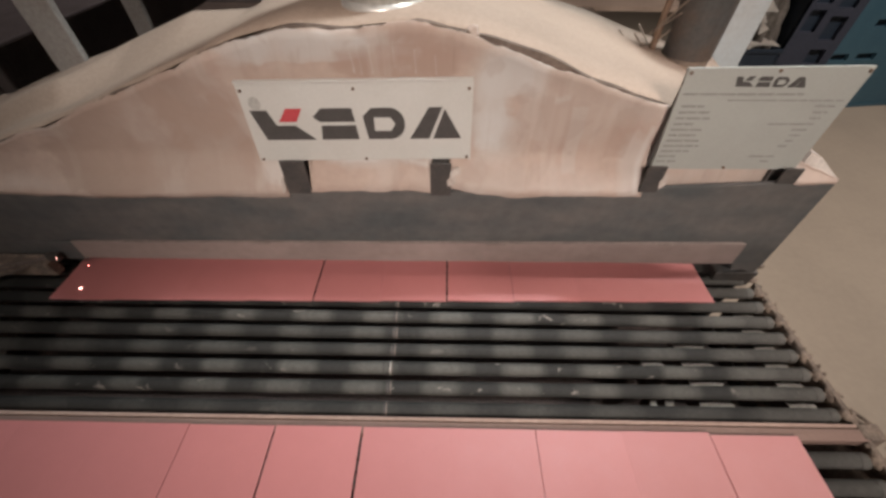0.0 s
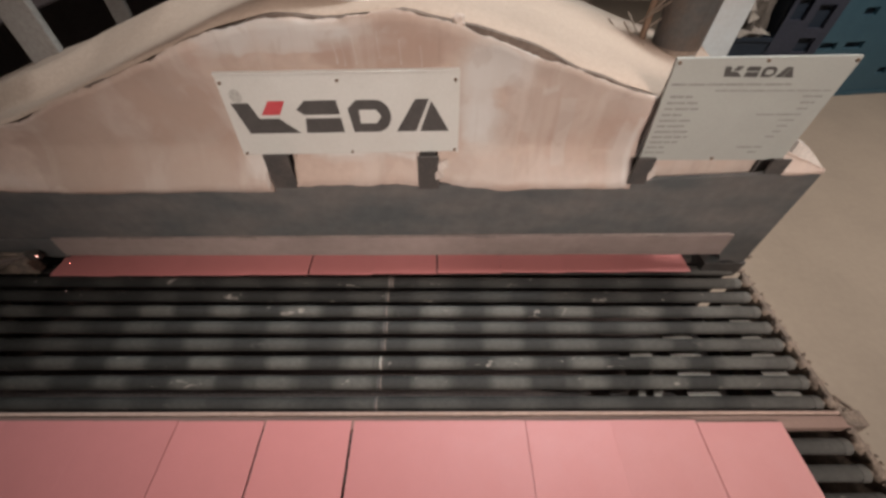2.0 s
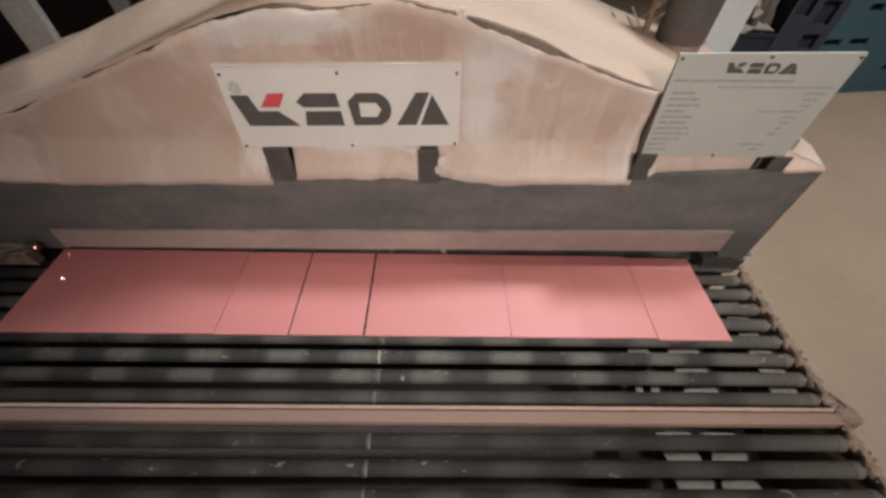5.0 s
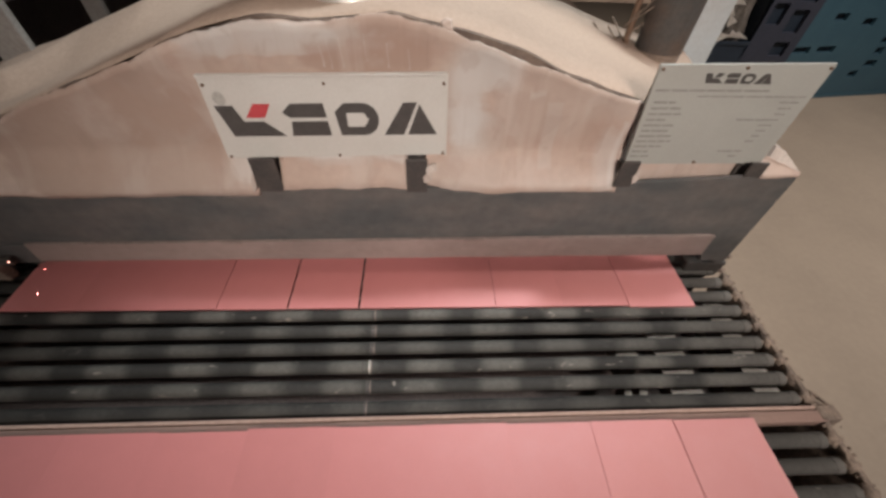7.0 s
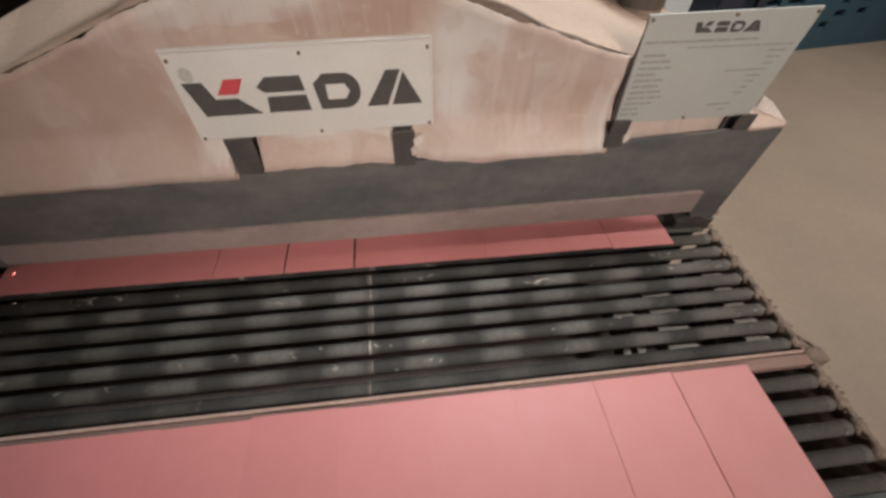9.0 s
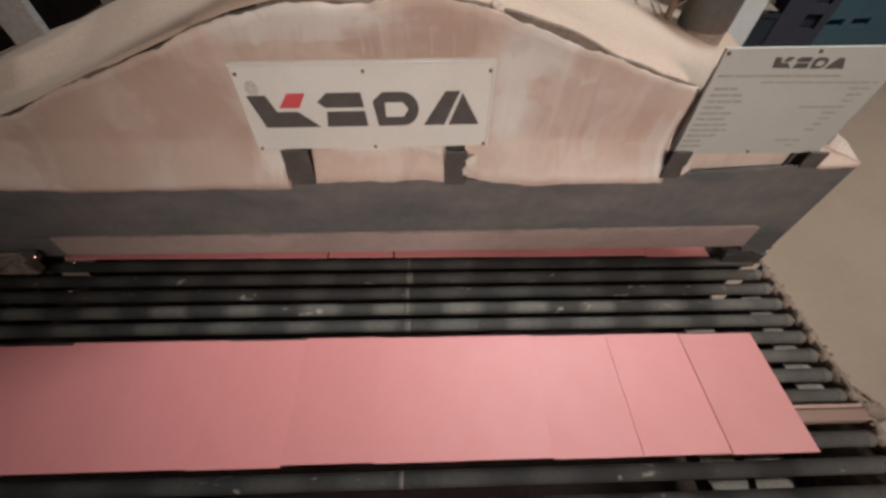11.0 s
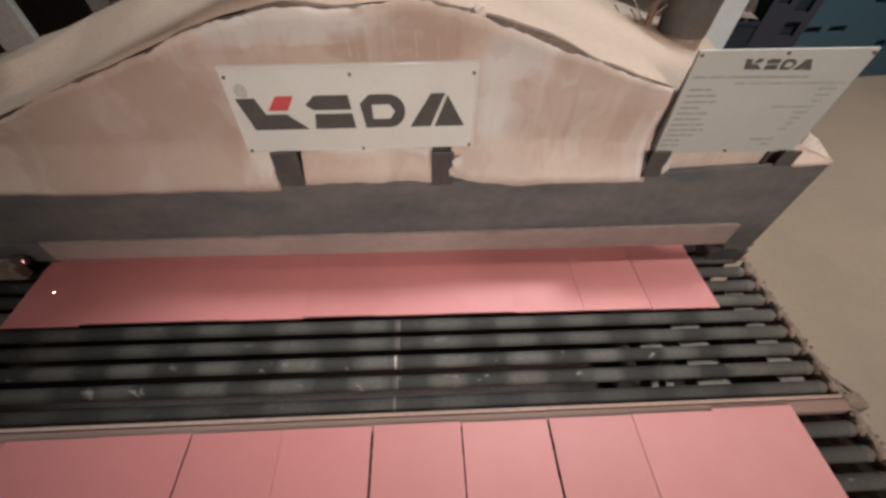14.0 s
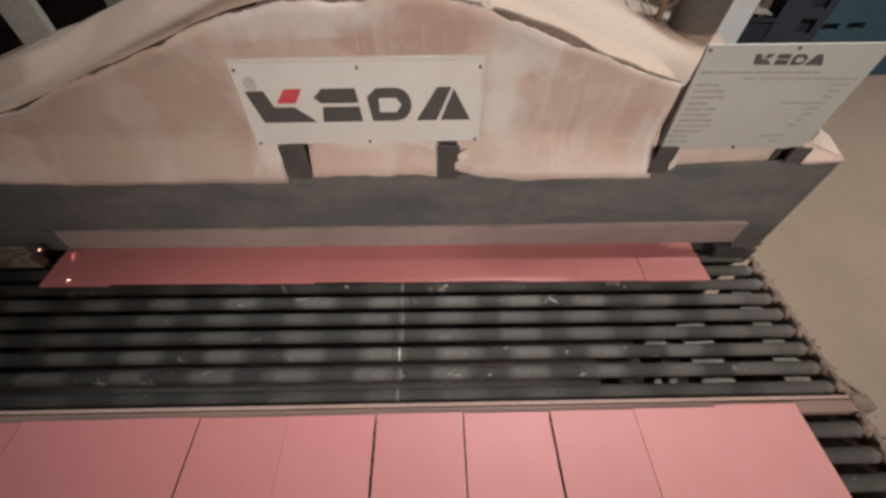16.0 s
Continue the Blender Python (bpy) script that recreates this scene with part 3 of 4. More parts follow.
bm = slab([(1.50, 1.425), (1.668, 1.440), (1.60, 1.50), (1.545, 1.525)], 1.40, 1.445)
for v in bm.verts:
    if v.co.z > 1.47:
        v.co.y += 0.05
part("folded_corner", bm, PALE, hood, "pale folded corner of the sheet")


def torn_flap(x, z, w, h, lean):
    bm = slab([(x, z), (x + w, z + 0.3 * h), (x + 0.9 * w, z + h), (x + 0.35 * w, z + 0.8 * h), (x - 0.1 * w, z + 0.45 * h)], 1.378, 1.381)
    bmesh.ops.triangulate(bm, faces=bm.faces)
    for v in bm.verts:
        v.co.y += lean * (v.co.z - z) + 0.006 * noise.noise(v.co * 40)
    part("torn_flap", bm, PALE, sheet, "pale torn flap of the sheet")


bm = bmesh.new()
bmesh.ops.create_icosphere(bm, subdivisions=3, radius=0.020)
for v in bm.verts:
    v.co = v.co * (1 + 0.5 * noise.noise(v.co * 70)) + Vector((0.285, 1.485, 1.895))
part("crumpled_curl", bm, CARD, sheet, "crumpled curl of the torn edge", smooth=True)
torn_flap(0.215, 1.395, 0.030, 0.050, 0.25)
torn_flap(0.225, 1.44, 0.035, 0.035, 0.4)
torn_flap(1.005, 1.40, 0.022, 0.055, 0.25)
torn_flap(-0.418, 1.345, 0.016, 0.080, 0.2)

# ---- signs ----
def flat(points, y, material, parent, name, thick=0.002):
    return part(name, slab(points, y - thick, y), material, parent)


def screw(x, y, z, parent):
    part("screw", tube(0.007, y - 0.005, y + 0.001, 10, "y", at=(x, 0, z)), RUST, parent)


# the maker's mark as plain blocks, over its width and height
ROUND = tuple((0.656 + 0.072 * math.sin(math.pi * k / 12), 0.5 + 0.5 * math.cos(math.pi * k / 12)) for k in range(13))
MARK = (
    (INK, ((0.0, 0.95), (0.08, 0.95), (0.108, 0.47), (0.198, 0.47), (0.284, 0.0), (0.041, 0.0))),
    (RED, ((0.124, 0.59), (0.209, 0.59), (0.248, 1.0), (0.171, 1.0))),
    (INK, ((0.292, 0.74), (0.336, 1.0), (0.482, 1.0), (0.490, 0.58), (0.322, 0.58))),
    (INK, ((0.325, 0.46), (0.491, 0.46), (0.498, 0.0), (0.314, 0.0))),
    (INK, ((0.529, 0.74), (0.573, 1.0)) + ROUND + ((0.545, 0.0),)),
    (None, ((0.582, 0.29), (0.660, 0.29), (0.682, 0.50), (0.660, 0.71), (0.582, 0.71))),
    (INK, ((0.749, 0.0), (0.843, 1.0), (0.906, 1.0), (0.843, 0.0))),
    (INK, ((0.917, 0.95), (1.0, 0.0), (0.862, 0.0))),
)


def maker_sign():
    s = tagged(thing("maker_sign", 0, 1.44, 1.45), "white enamel sign with charcoal blocks and red accent", "sign")
    ox, oy, oz = s.location

    def put(ob):
        ob.location = (-ox, -oy, -oz)
        return ob

    c = [(-0.492, 1.456), (0.295, 1.480), (0.290, 1.768), (-0.486, 1.746)]
    panel = put(part("panel", slab(c, 1.443, 1.452), ENAMEL, s))
    rim = [(-0.486, 1.746), (0.290, 1.768), (0.290, 1.775), (-0.486, 1.753)]
    put(part("top_lip", slab(rim, 1.437, 1.453), ENAMEL, s))
    side = [(0.290, 1.481), (0.2965, 1.4815), (0.2915, 1.770), (0.285, 1.770)]
    put(part("side_lip", slab(side, 1.4365, 1.4425), ENAMEL, s))
    yy = 1.4425
    tilt = 0.027

    def shape(pts, material, name):
        flat([(x - 0.004, z + 0.008 + tilt * x) for x, z in pts], yy - (0.0022 if name == "pale_slot" else 0), material, panel, name)

    for material, pts in MARK:
        kind = "pale_slot" if material is None else "red_block" if material is RED else "charcoal_block"
        shape([(-0.462 + 0.726 * u, 1.548 + 0.116 * v) for u, v in pts], material or ENAMEL, kind)
    ring = [(-0.437 + 0.020 * math.cos(a), 1.682 + 0.024 * math.sin(a)) for a in [math.pi * k / 8 for k in range(16)]]
    shape(ring, SMUDGE, "smudge")
    for x, z in ((-0.474, 1.722), (-0.10, 1.735), (0.278, 1.742), (0.283, 1.488), (-0.09, 1.474), (-0.478, 1.464)):
        ob = tube(0.005, yy - 0.005, yy + 0.001, 10, "y", at=(x, 0, z))
        part("screw", ob, RUST, panel)
    for x in (-0.357, 0.187):
        put(part("post", box(x - 0.030, x + 0.030, 1.4535, 1.468, 1.30, 1.70, 0.003), BLACK, s, "black steel mounting post"))
        put(part("post_foot", box(x - 0.043 + 0.005 * (x > 0), x + 0.048 - 0.008 * (x > 0), 1.388, 1.3975, 1.345, 1.49, 0.003), BLACK, s))
    return s


maker_sign()


def name_plate():
    s = tagged(thing("name_plate", 1.2, 1.43, 1.45), "white enamel data plate with faded grey print lines", "sign")
    ox, oy, oz = s.location

    def put(ob):
        ob.location = (-ox, -oy, -oz)
        return ob

    c = [(0.970, 1.459), (1.502, 1.466), (1.508, 1.835), (0.945, 1.820)]
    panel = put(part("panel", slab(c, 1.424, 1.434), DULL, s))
    yy = 1.4235
    rnd = random.Random(5)
    for material, pts in MARK:
        flat([(1.105 + 0.228 * u, 1.768 + 0.032 * v) for u, v in pts], yy - (0.0022 if material is None else 0), INK if material else DULL, panel, "charcoal_block" if material else "pale_slot")

    def words(xa, xb, z, h, thin=0.0):
        """A line of print that can't be read, as bars as long as its words."""
        x = xa
        while x < xb - 0.006:
            w = min(rnd.uniform(0.022, 0.062), xb - x)
            flat([(x, z + 0.013 * (x - 0.96)), (x + w, z + 0.013 * (x + w - 0.96)), (x + w, z + h + 0.013 * (x + w - 0.96)), (x, z + h + 0.013 * (x - 0.96))], yy, FAINT, panel, "print_bar", 0.0015)
            x += w + 0.006

    words(0.964, 1.345, 1.738, 0.0065)
    words(1.112, 1.485, 1.719, 0.0045)
    for k, (left, right) in enumerate(((0.085, 0.062), (0.100, 0.048), (0.112, 0.035), (0.070, 0.15), (0.105, 0.05), (0.095, 0.036), (0.115, 0.028), (0.125, 0.03), (0.10, 0.0), (0.06, 0.09), (0.07, 0.03))):
        z = 1.697 - 0.0208 * k
        words(0.976, 0.976 + left, z, 0.0075)
        if right:
            words(1.472 - 0.009 * k - right, 1.472 - 0.009 * k, z + 0.002, 0.0055)
    for x, z in ((0.957, 1.808), (1.225, 1.818), (1.496, 1.822), (1.235, 1.471)):
        part("screw", tube(0.005, yy - 0.005, yy + 0.001, 10, "y", at=(x, 0, z)), RUST, panel)
    for x in (0.985, 1.462):
        put(part("post", box(x - 0.028, x + 0.028, 1.4355, 1.45, 1.30, 1.76, 0.003), BLACK, s, "black steel mounting post"))
        put(part("post_foot", box(x - 0.042 + 0.018 * (x > 1.2), x + 0.027 + 0.018 * (x > 1.2), 1.388, 1.3975, 1.375 + 0.05 * (x > 1.2), 1.49, 0.003), BLACK, s))
    return s


name_plate()

# ---- roller conveyor ----
R = 0.0257
BACK_Y = [0.770 + 0.0815 * k for k in range(-0, 12)]
FRONT_Y = [0.618 - 0.0835 * k for k in range(0, 24)]
rollers_back, rollers_front = [], []


def roller():
    r = tagged(thing("conveyor_roller"), "dark steel conveyor roller with pale dusty bands", "roller", "rollers of the conveyor")
    part("shell", tube(R, -1.93, 1.655, 28), ROLLER, r, smooth=False)
    for f in r.children[0].data.polygons:
        f.use_smooth = len(f.vertices) == 4
    part("shaft", tube(0.011, 1.655, 1.74, 12), RAIL, r)
    part("shaft", tube(0.011, -2.02, -1.93, 12), RAIL, r)
    part("end_collar", tube(R + 0.0015, 1.635, 1.664, 24), ROLLER, r)
    return r


first = roller()
rnd = random.Random(3)
for ys, bag in ((BACK_Y, rollers_back), (FRONT_Y, rollers_front)):
    for y in ys:
        r = first if y == BACK_Y[0] else copy_thing(first, Matrix())
        r.location = (0, y, ZR - R)
        bag.append(r)
        # front rollers and those under the hood take the darker copy
        if bag is rollers_front or y > 1.25:
            for ob in r.children:
                if ob.name.startswith("shell"):
                    ob.material_slots[0].link = "OBJECT"
                    ob.material_slots[0].material = DARK_ROLLER
        jx = rnd.uniform(-0.012, 0.012)
        if 0.76 < y < 1.5:
            wide = abs(y - 0.933) < 0.02
            part("joint_ring", tube(R + 0.0016, jx - 0.0035, jx + 0.0035, 24), BLACK if not wide else BEAM, r)
            part("joint_edge", tube(R + 0.0013, jx + 0.0045, jx + 0.0095, 24), CABLE, r)
            if wide:
                part("joint_groove", tube(R + 0.001, jx - 0.028, jx - 0.022, 24), BLACK, r)

# crossbar between the two conveyor sections
bar = tagged(thing("cross_bar", 0, 0.69, ZR), "pink-brown dusty steel angle bar between roller sections", "bar")
bm = box(-2.0, 1.72, 0.674, 0.7165, ZR - 0.05, ZR - 0.003, 0.004)
ob = part("flat_bar", bm, DUST, bar)
ob.location = (0, -0.69, -ZR)
bm = box(-2.0, 1.70, 0.7205, 0.733, ZR - 0.05, ZR + 0.000, 0.003)
ob = part("edge_strip", bm, BRIGHT_DUST, bar)
ob.location = (0, -0.69, -ZR)
bm = box(1.70, 1.775, 0.675, 0.735, ZR - 0.06, ZR + 0.004, 0.008)
ob = part("end_bracket", soft(bm, 0.008, 25), RAIL, bar, "ragged dusty end bracket")
ob.location = (0, -0.69, -ZR)

# beams, and a dark tray added to keep the gaps between rollers dark
def beam(x0, x1, y0, y1, z=0.7945):
    """A beam whose upper side carries a ragged crust of dust."""
    b = tagged(thing("support_beam", (x0 + x1) / 2, (y0 + y1) / 2, z), "pale dusty steel support beam under the rollers", "beam")
    w, d = (x1 - x0) / 2, (y1 - y0) / 2
    part("web", box(-w * 0.9, w * 0.9, -d, d, -0.09, -0.004, 0.003), PAN, b)
    bm = bmesh.new()
    n = max(8, int(d * 2 / 0.012))
    left, right = [], []
    for i in range(n + 1):
        y = -d + 2 * d * i / n
        left.append((-w + 0.016 * noise.noise(Vector((x0 * 9, (y + y0) * 26, 0.2))), y))
        right.append((w + 0.016 * noise.noise(Vector((x1 * 9, (y + y1) * 26, 5.2))), y))
    rows = [[bm.verts.new((l[0], l[1], 0)), bm.verts.new((l[0] * 0.3 + r[0] * 0.7, l[1], 0.003)), bm.verts.new((r[0], r[1], 0)), bm.verts.new((r[0], r[1], -0.004)), bm.verts.new((l[0], l[1], -0.004))] for l, r in zip(left, right)]
    for a, c in zip(rows, rows[1:]):
        for q in range(5):
            bm.faces.new((a[q], a[(q + 1) % 5], c[(q + 1) % 5], c[q]))
    bm.faces.new(rows[0])
    bm.faces.new(rows[-1][::-1])
    bmesh.ops.recalc_face_normals(bm, faces=bm.faces)
    part("dust_crust", bm, PATCH, b, "ragged pale crust of dust")
    return b


beam(1.205, 1.335, 0.735, 1.085)
beam(1.550, 1.648, 0.735, 1.29)
beam(1.03, 1.13, 0.93, 1.05)
beam(1.035, 1.160, -0.35, 0.66)
beam(1.200, 1.322, -0.35, 0.66)
beam(1.075, 1.105, 0.735, 0.86)
beam(1.015, 1.045, 0.735, 0.86)
pan = tagged(thing("drip_pan", 0, 0, 0.40), "dark tray added under the rollers to darken the gaps", "pan")
part("tray", box(-1.99, 1.66, -1.6, 1.66, 0.0, 0.02), PAN, pan)
part("lip", box(1.662, 1.672, -1.6, 1.66, 0.0, 0.10), PAN, pan)
part("lip", box(-1.999, -1.992, -1.6, 1.66, 0.0, 0.10), PAN, pan)
part("support_foot", box(-1.9, -1.8, 0.4, 0.5, -0.40, -0.002), PAN, pan)
part("support_foot", box(1.5, 1.6, 0.4, 0.5, -0.40, -0.002), PAN, pan)


def rail(x0, x1, material, label):
    rl = tagged(thing("side_rail"), label, "rail")
    part("web", box(x0, x1, -1.6, 1.39, 0.42, 0.845, 0.004), material, rl)
    part("leg", box(x0, x1, 0.0, 0.08, 0.0, 0.416), material, rl)
    part("leg", box(x0, x1, 1.2, 1.28, 0.0, 0.416), material, rl)
    return rl


right_rail = rail(1.70, 1.722, RAIL, "brown dust-caked steel side rail of the conveyor")
left_rail = rail(-2.03, -2.00, RAIL, "dark dusty steel drive-side rail of the conveyor")
rnd = random.Random(8)
for y in BACK_Y[:8] + FRONT_Y[:6]:
    bm = bmesh.new()
    bmesh.ops.create_icosphere(bm, subdivisions=2, radius=1)
    for v in bm.verts:
        v.co = Vector((v.co.x * 0.018, v.co.y * 0.026, v.co.z * 0.022)) * (1 + 0.5 * noise.noise(v.co * 2.2 + Vector((y * 40, 0, 0))))
        v.co += Vector((1.700 + rnd.uniform(-0.003, 0.003), y + rnd.uniform(-0.01, 0.01), ZR - 0.02))
    part("bearing", bm, RAIL, right_rail, "bearing caked in brown dust", smooth=True)
bm = bmesh.new()
rnd = random.Random(11)
for k in range(170):
    y = rnd.uniform(-0.3, 1.40)
    s = rnd.uniform(0.002, 0.007)
    made = bmesh.ops.create_icosphere(bm, subdivisions=1, radius=s)
    at = Vector((1.712 + rnd.gauss(0, 0.014), y, ZR - 0.005 + rnd.uniform(-0.012, 0.006)))
    for v in made["verts"]:
        v.co = at + Vector((v.co.x * rnd.uniform(0.8, 1.3), v.co.y * rnd.uniform(0.8, 1.6), v.co.z * 0.8))
tagged(part("dust_crumbs", bm, RAIL, None), "brown dust crumbs on the conveyor rail", "dust", kind="stuff")

# loose bracket beside the rail
br = tagged(thing("rail_bracket", 1.76, 0.76, 0.80), "small rusty bracket beside the conveyor rail", "bracket")
part("arm", box(-0.045, 0.05, -0.008, 0.008, 0.0, 0.012, 0.002), RAIL, br).rotation_euler = (0, 0, radians(-50))
part("arm", box(-0.035, 0.055, 0.024, 0.034, 0.0, 0.012, 0.002), RAIL, br).rotation_euler = (0, 0, radians(-55))
part("stem", box(-0.030, -0.005, -0.01, 0.03, -0.10, -0.001, 0.002), RAIL, br)

# painted guard rail of the walkway from which the line is seen
gb = tagged(thing("guard_rail", 0, 0.2, 1.75), "worn grey-teal painted steel guard rail above the conveyor", "rail")
part("top_rail", box(0.36, 2.7, -0.02, 0.051, 0.0, 0.05, 0.006), TEAL, gb)
part("upright", box(2.62, 2.67, -0.01, 0.04, -1.75, -0.002), TEAL, gb)
part("upright", box(1.86, 1.91, -0.01, 0.04, -1.75, -0.002), TEAL, gb)

# photo sensor with red lamps at the drive side
sn = tagged(thing("photo_sensor", -1.537, 1.37, 0.982), "small dark photo sensor with glowing red lamp", "sensor")
part("housing", box(-0.060, -0.003, -0.012, 0.012, -0.024, 0.016, 0.005), SENSOR, sn)
part("lens", tube(0.0018, -0.0165, -0.0125, 14, "y", at=(-0.006, 0, 0.002)), LED, sn, "glowing red lens")
part("bracket", box(-0.44, -0.061, -0.006, 0.006, -0.006, 0.006, 0.002), RAIL, sn)
for k in range(3):
    cu = bpy.data.curves.new("cable", "CURVE")
    cu.dimensions, cu.bevel_depth, cu.bevel_resolution = "3D", 0.004, 2
    sp = cu.splines.new("BEZIER")
    sp.bezier_points.add(2)
    pts = ((-1.592, 1.37, 0.99 - 0.01 * k), (-1.74 - 0.02 * k, 1.32 - 0.02 * k, 0.93 + 0.03 * k), (-2.05, 1.27 - 0.05 * k, 0.90))
    for p, co in zip(sp.bezier_points, pts):
        p.co, p.handle_left_type, p.handle_right_type = co, "AUTO", "AUTO"
    ob = new("sensor_cable", cu)
    cu.materials.append(CABLE)
    tagged(ob, "dusty cable hanging from the photo sensor", "cable")


def beam_spot(x, y):
    data = bpy.data.lights.new("sensor_beam", "SPOT")
    eye = Vector((-1.558, 1.345, 0.945))
    data.energy, data.spot_size, data.spot_blend, data.shadow_soft_size, data.color = 12.0, radians(3.6), 0.5, 0.001, (1.0, 0.50, 0.42)
    ob = new("sensor_beam", data)
    ob.matrix_world = look(eye, (x, y, 0.858))


beam_spot(-1.527, 1.424)
beam_spot(-1.467, 1.285)


# ---- tiles ----
TILE_L, TILE_T = 0.447, 0.008
WIDTHS = [0.2935 + 0.0014 * k for k in range(10)]
tile_meshes = [mesh_of("tile", box(-w / 2, w / 2, 0, TILE_L, 0, TILE_T, 0.0003), CLAY) for w in WIDTHS]
MIDDLE = {"a": -0.083, "b": -0.0725, "c": -0.0960, "d": -0.0715}
GAPS = {
    "a": (0.00005, 0.00005, 0.00005, 0.0075, 0.0010, 0.0073, 0.0023, 0.00005, 0.00005),
    "b": (0.00005, 0.00005, 0.0031, 0.0070, 0.0096, 0.00005, 0.0021, 0.00005, 0.0025),
    "c": (0.00005, 0.00005, 0.00005, 0.00005, 0.00005, 0.00005, 0.00005, 0.0016, 0.0032),
    "d": (0.0030, 0.00005, 0.0070, 0.0012, 0.0086, 0.0052, 0.0088, 0.0022, 0.00005),
}
STAGGER = {
    "a": (-0.020, -0.016, -0.013, -0.009, -0.006, 0.0, 0.004, 0.010, 0.014, 0.018),
    "b": (0.003, 0.003, 0.002, 0.0, 0.001, 0.0, 0.0, -0.001, 0.0, -0.008),
    "c": (-0.006, 0.004, 0.004, 0.001, 0.008, 0.005, 0.006, 0.002, 0.003, 0.000),
    "d": (-0.004, 0.0, 0.002, -0.001, 0.0, 0.002, -0.002, 0.0, 0.002, 0.010),
}
tile_rows = {}
for key in "abcd":
    tile_rows[key] = []
    gaps = GAPS[key]
    left = MIDDLE[key] - sum(WIDTHS[:5]) - sum(gaps[:4]) - gaps[4] / 2
    for k in range(10):
        ob = tagged(new("tile", tile_meshes[k]), "smooth pink unfired clay tile lying on the rollers", "tile", "tiles on the conveyor")
        tile_rows[key].append((ob, left + WIDTHS[k] / 2, STAGGER[key][k], rnd.uniform(-0.03, 0.03)))
        left += WIDTHS[k] + (gaps[k] if k < 9 else 0)

# ---- steel posts and background ----
def post(x0, x1, y0, y1, z0, z1, material, label):
    p = tagged(thing("steel_post"), label, "post")
    part("column", box(x0, x1, y0, y1, z0, z1, 0.005), material, p)
    part("base_plate", box(x0 - 0.012, x1 + 0.012, y0 - 0.002, y1 + 0.03, z0 - 0.02, z0 - 0.001), material, p)
    return p


post(1.782, 1.985, 2.66, 2.72, 0.02, 4.5, COLUMN, "pale blue-grey painted steel post behind the hood")
post(-2.02, -1.90, 3.2, 3.24, 1.255, 4.5, POST, "pale steel post standing on the dryer roof")
post(-1.566, -1.42, 1.985, 2.02, 1.548, 4.5, POST, "pale dusty steel post on the hood's ledge")
tk = tagged(thing("fan_motor", 1.43, 2.30, 1.52), "grey and rust-brown round fan motor on the hood", "motor")
drum = part("shell", tube(0.115, 0.05, 0.9, 36, "z", r2=0.135), TANK, tk, smooth=False)
part("band", tube(0.131, 0.34, 0.38, 36, "z"), RUST, drum)
part("pipe", tube(0.016, 0.02, 1.3, 16, "z", at=(-0.17, 0.03, 0)), RUST, tk, "thin rusty pipe")
part("skirt", tube(0.11, -0.06, 0.06, 30, "z"), RAIL, tk)
part("pipe_foot", tube(0.034, -0.02, 0.02, 16, "z", at=(-0.17, 0.03, 0)), RAIL, tk)
rnd = random.Random(17)
for k in range(9):
    a = rnd.uniform(0, 6.28)
    bm = tube(0.004, 0.0, rnd.uniform(0.1, 0.22), 6, "z")
    ob = part("loose_wire", bm, RAIL, tk)
    ob.location = (-0.20 + rnd.uniform(-0.03, 0.03), 0.03, 0.02 + rnd.uniform(0, 0.12))
    ob.rotation_euler = (radians(rnd.uniform(30, 80)), 0, a)


def crate_stack(name, x0, y0, turn, wide, high, deep, material, label, holes):
    """A stack whose moulded face has real openings; holes: x from, x to, z from, z to."""
    st = tagged(thing(name, x0, y0, 0), label, "crate")
    st.rotation_euler = (0, 0, radians(turn))
    part("body", box(0, wide, 0.05, deep, 0, high, 0.01), DARKBLUE, st)
    xs = sorted({0.0, wide} | {v for q in holes for v in q[:2]})
    zs = sorted({0.0, high} | {v for q in holes for v in q[2:]})
    bm = bmesh.new()
    vs = {(x, z): bm.verts.new((x, 0.0, z)) for x in xs for z in zs}
    for xa, xb in zip(xs, xs[1:]):
        for za, zb in zip(zs, zs[1:]):
            mx, mz = (xa + xb) / 2, (za + zb) / 2
            if not any(q[0] < mx < q[1] and q[2] < mz < q[3] for q in holes):
                bm.faces.new((vs[xa, za], vs[xb, za], vs[xb, zb], vs[xa, zb]))
    for xa, xb, za, zb in holes:
        ring = [(xa, za), (xb, za), (xb, zb), (xa, zb)]
        front = [bm.verts.new((x, 0.0, z)) for x, z in ring]
        back = [bm.verts.new((x, 0.048, z)) for x, z in ring]
        for q in range(4):
            bm.faces.new((front[q], back[q], back[(q + 1) % 4], front[(q + 1) % 4]))
    part("slotted_face", bm, material, st)
    part("base_runner", box(0, wide, -0.014, -0.002, 0.0, 0.05, 0.003), material, st)
    return st


SLOTS = [(0.02, 0.25, 0.60, 0.675), (0.36, 0.62, 0.60, 0.675), (1.14, 1.28, 0.27, 0.35), (1.28, 1.46, 0.40, 0.48), (1.28, 1.41, 0.555, 0.64), (1.25, 1.38, 0.69, 0.765),
         (1.66, 1.82, 0.41, 0.49), (1.62, 1.80, 0.56, 0.64), (1.60, 1.79, 0.70, 0.78), (1.86, 2.06, 0.84, 0.92), (0.75, 0.93, 0.90, 0.98), (0.30, 0.48, 0.96, 1.04)]
crate_stack("crate_stack", 4.75, 5.05, 8, 4.6, 1.8, 1.1, BLUE, "stack of blue plastic crates with dark slots", SLOTS)
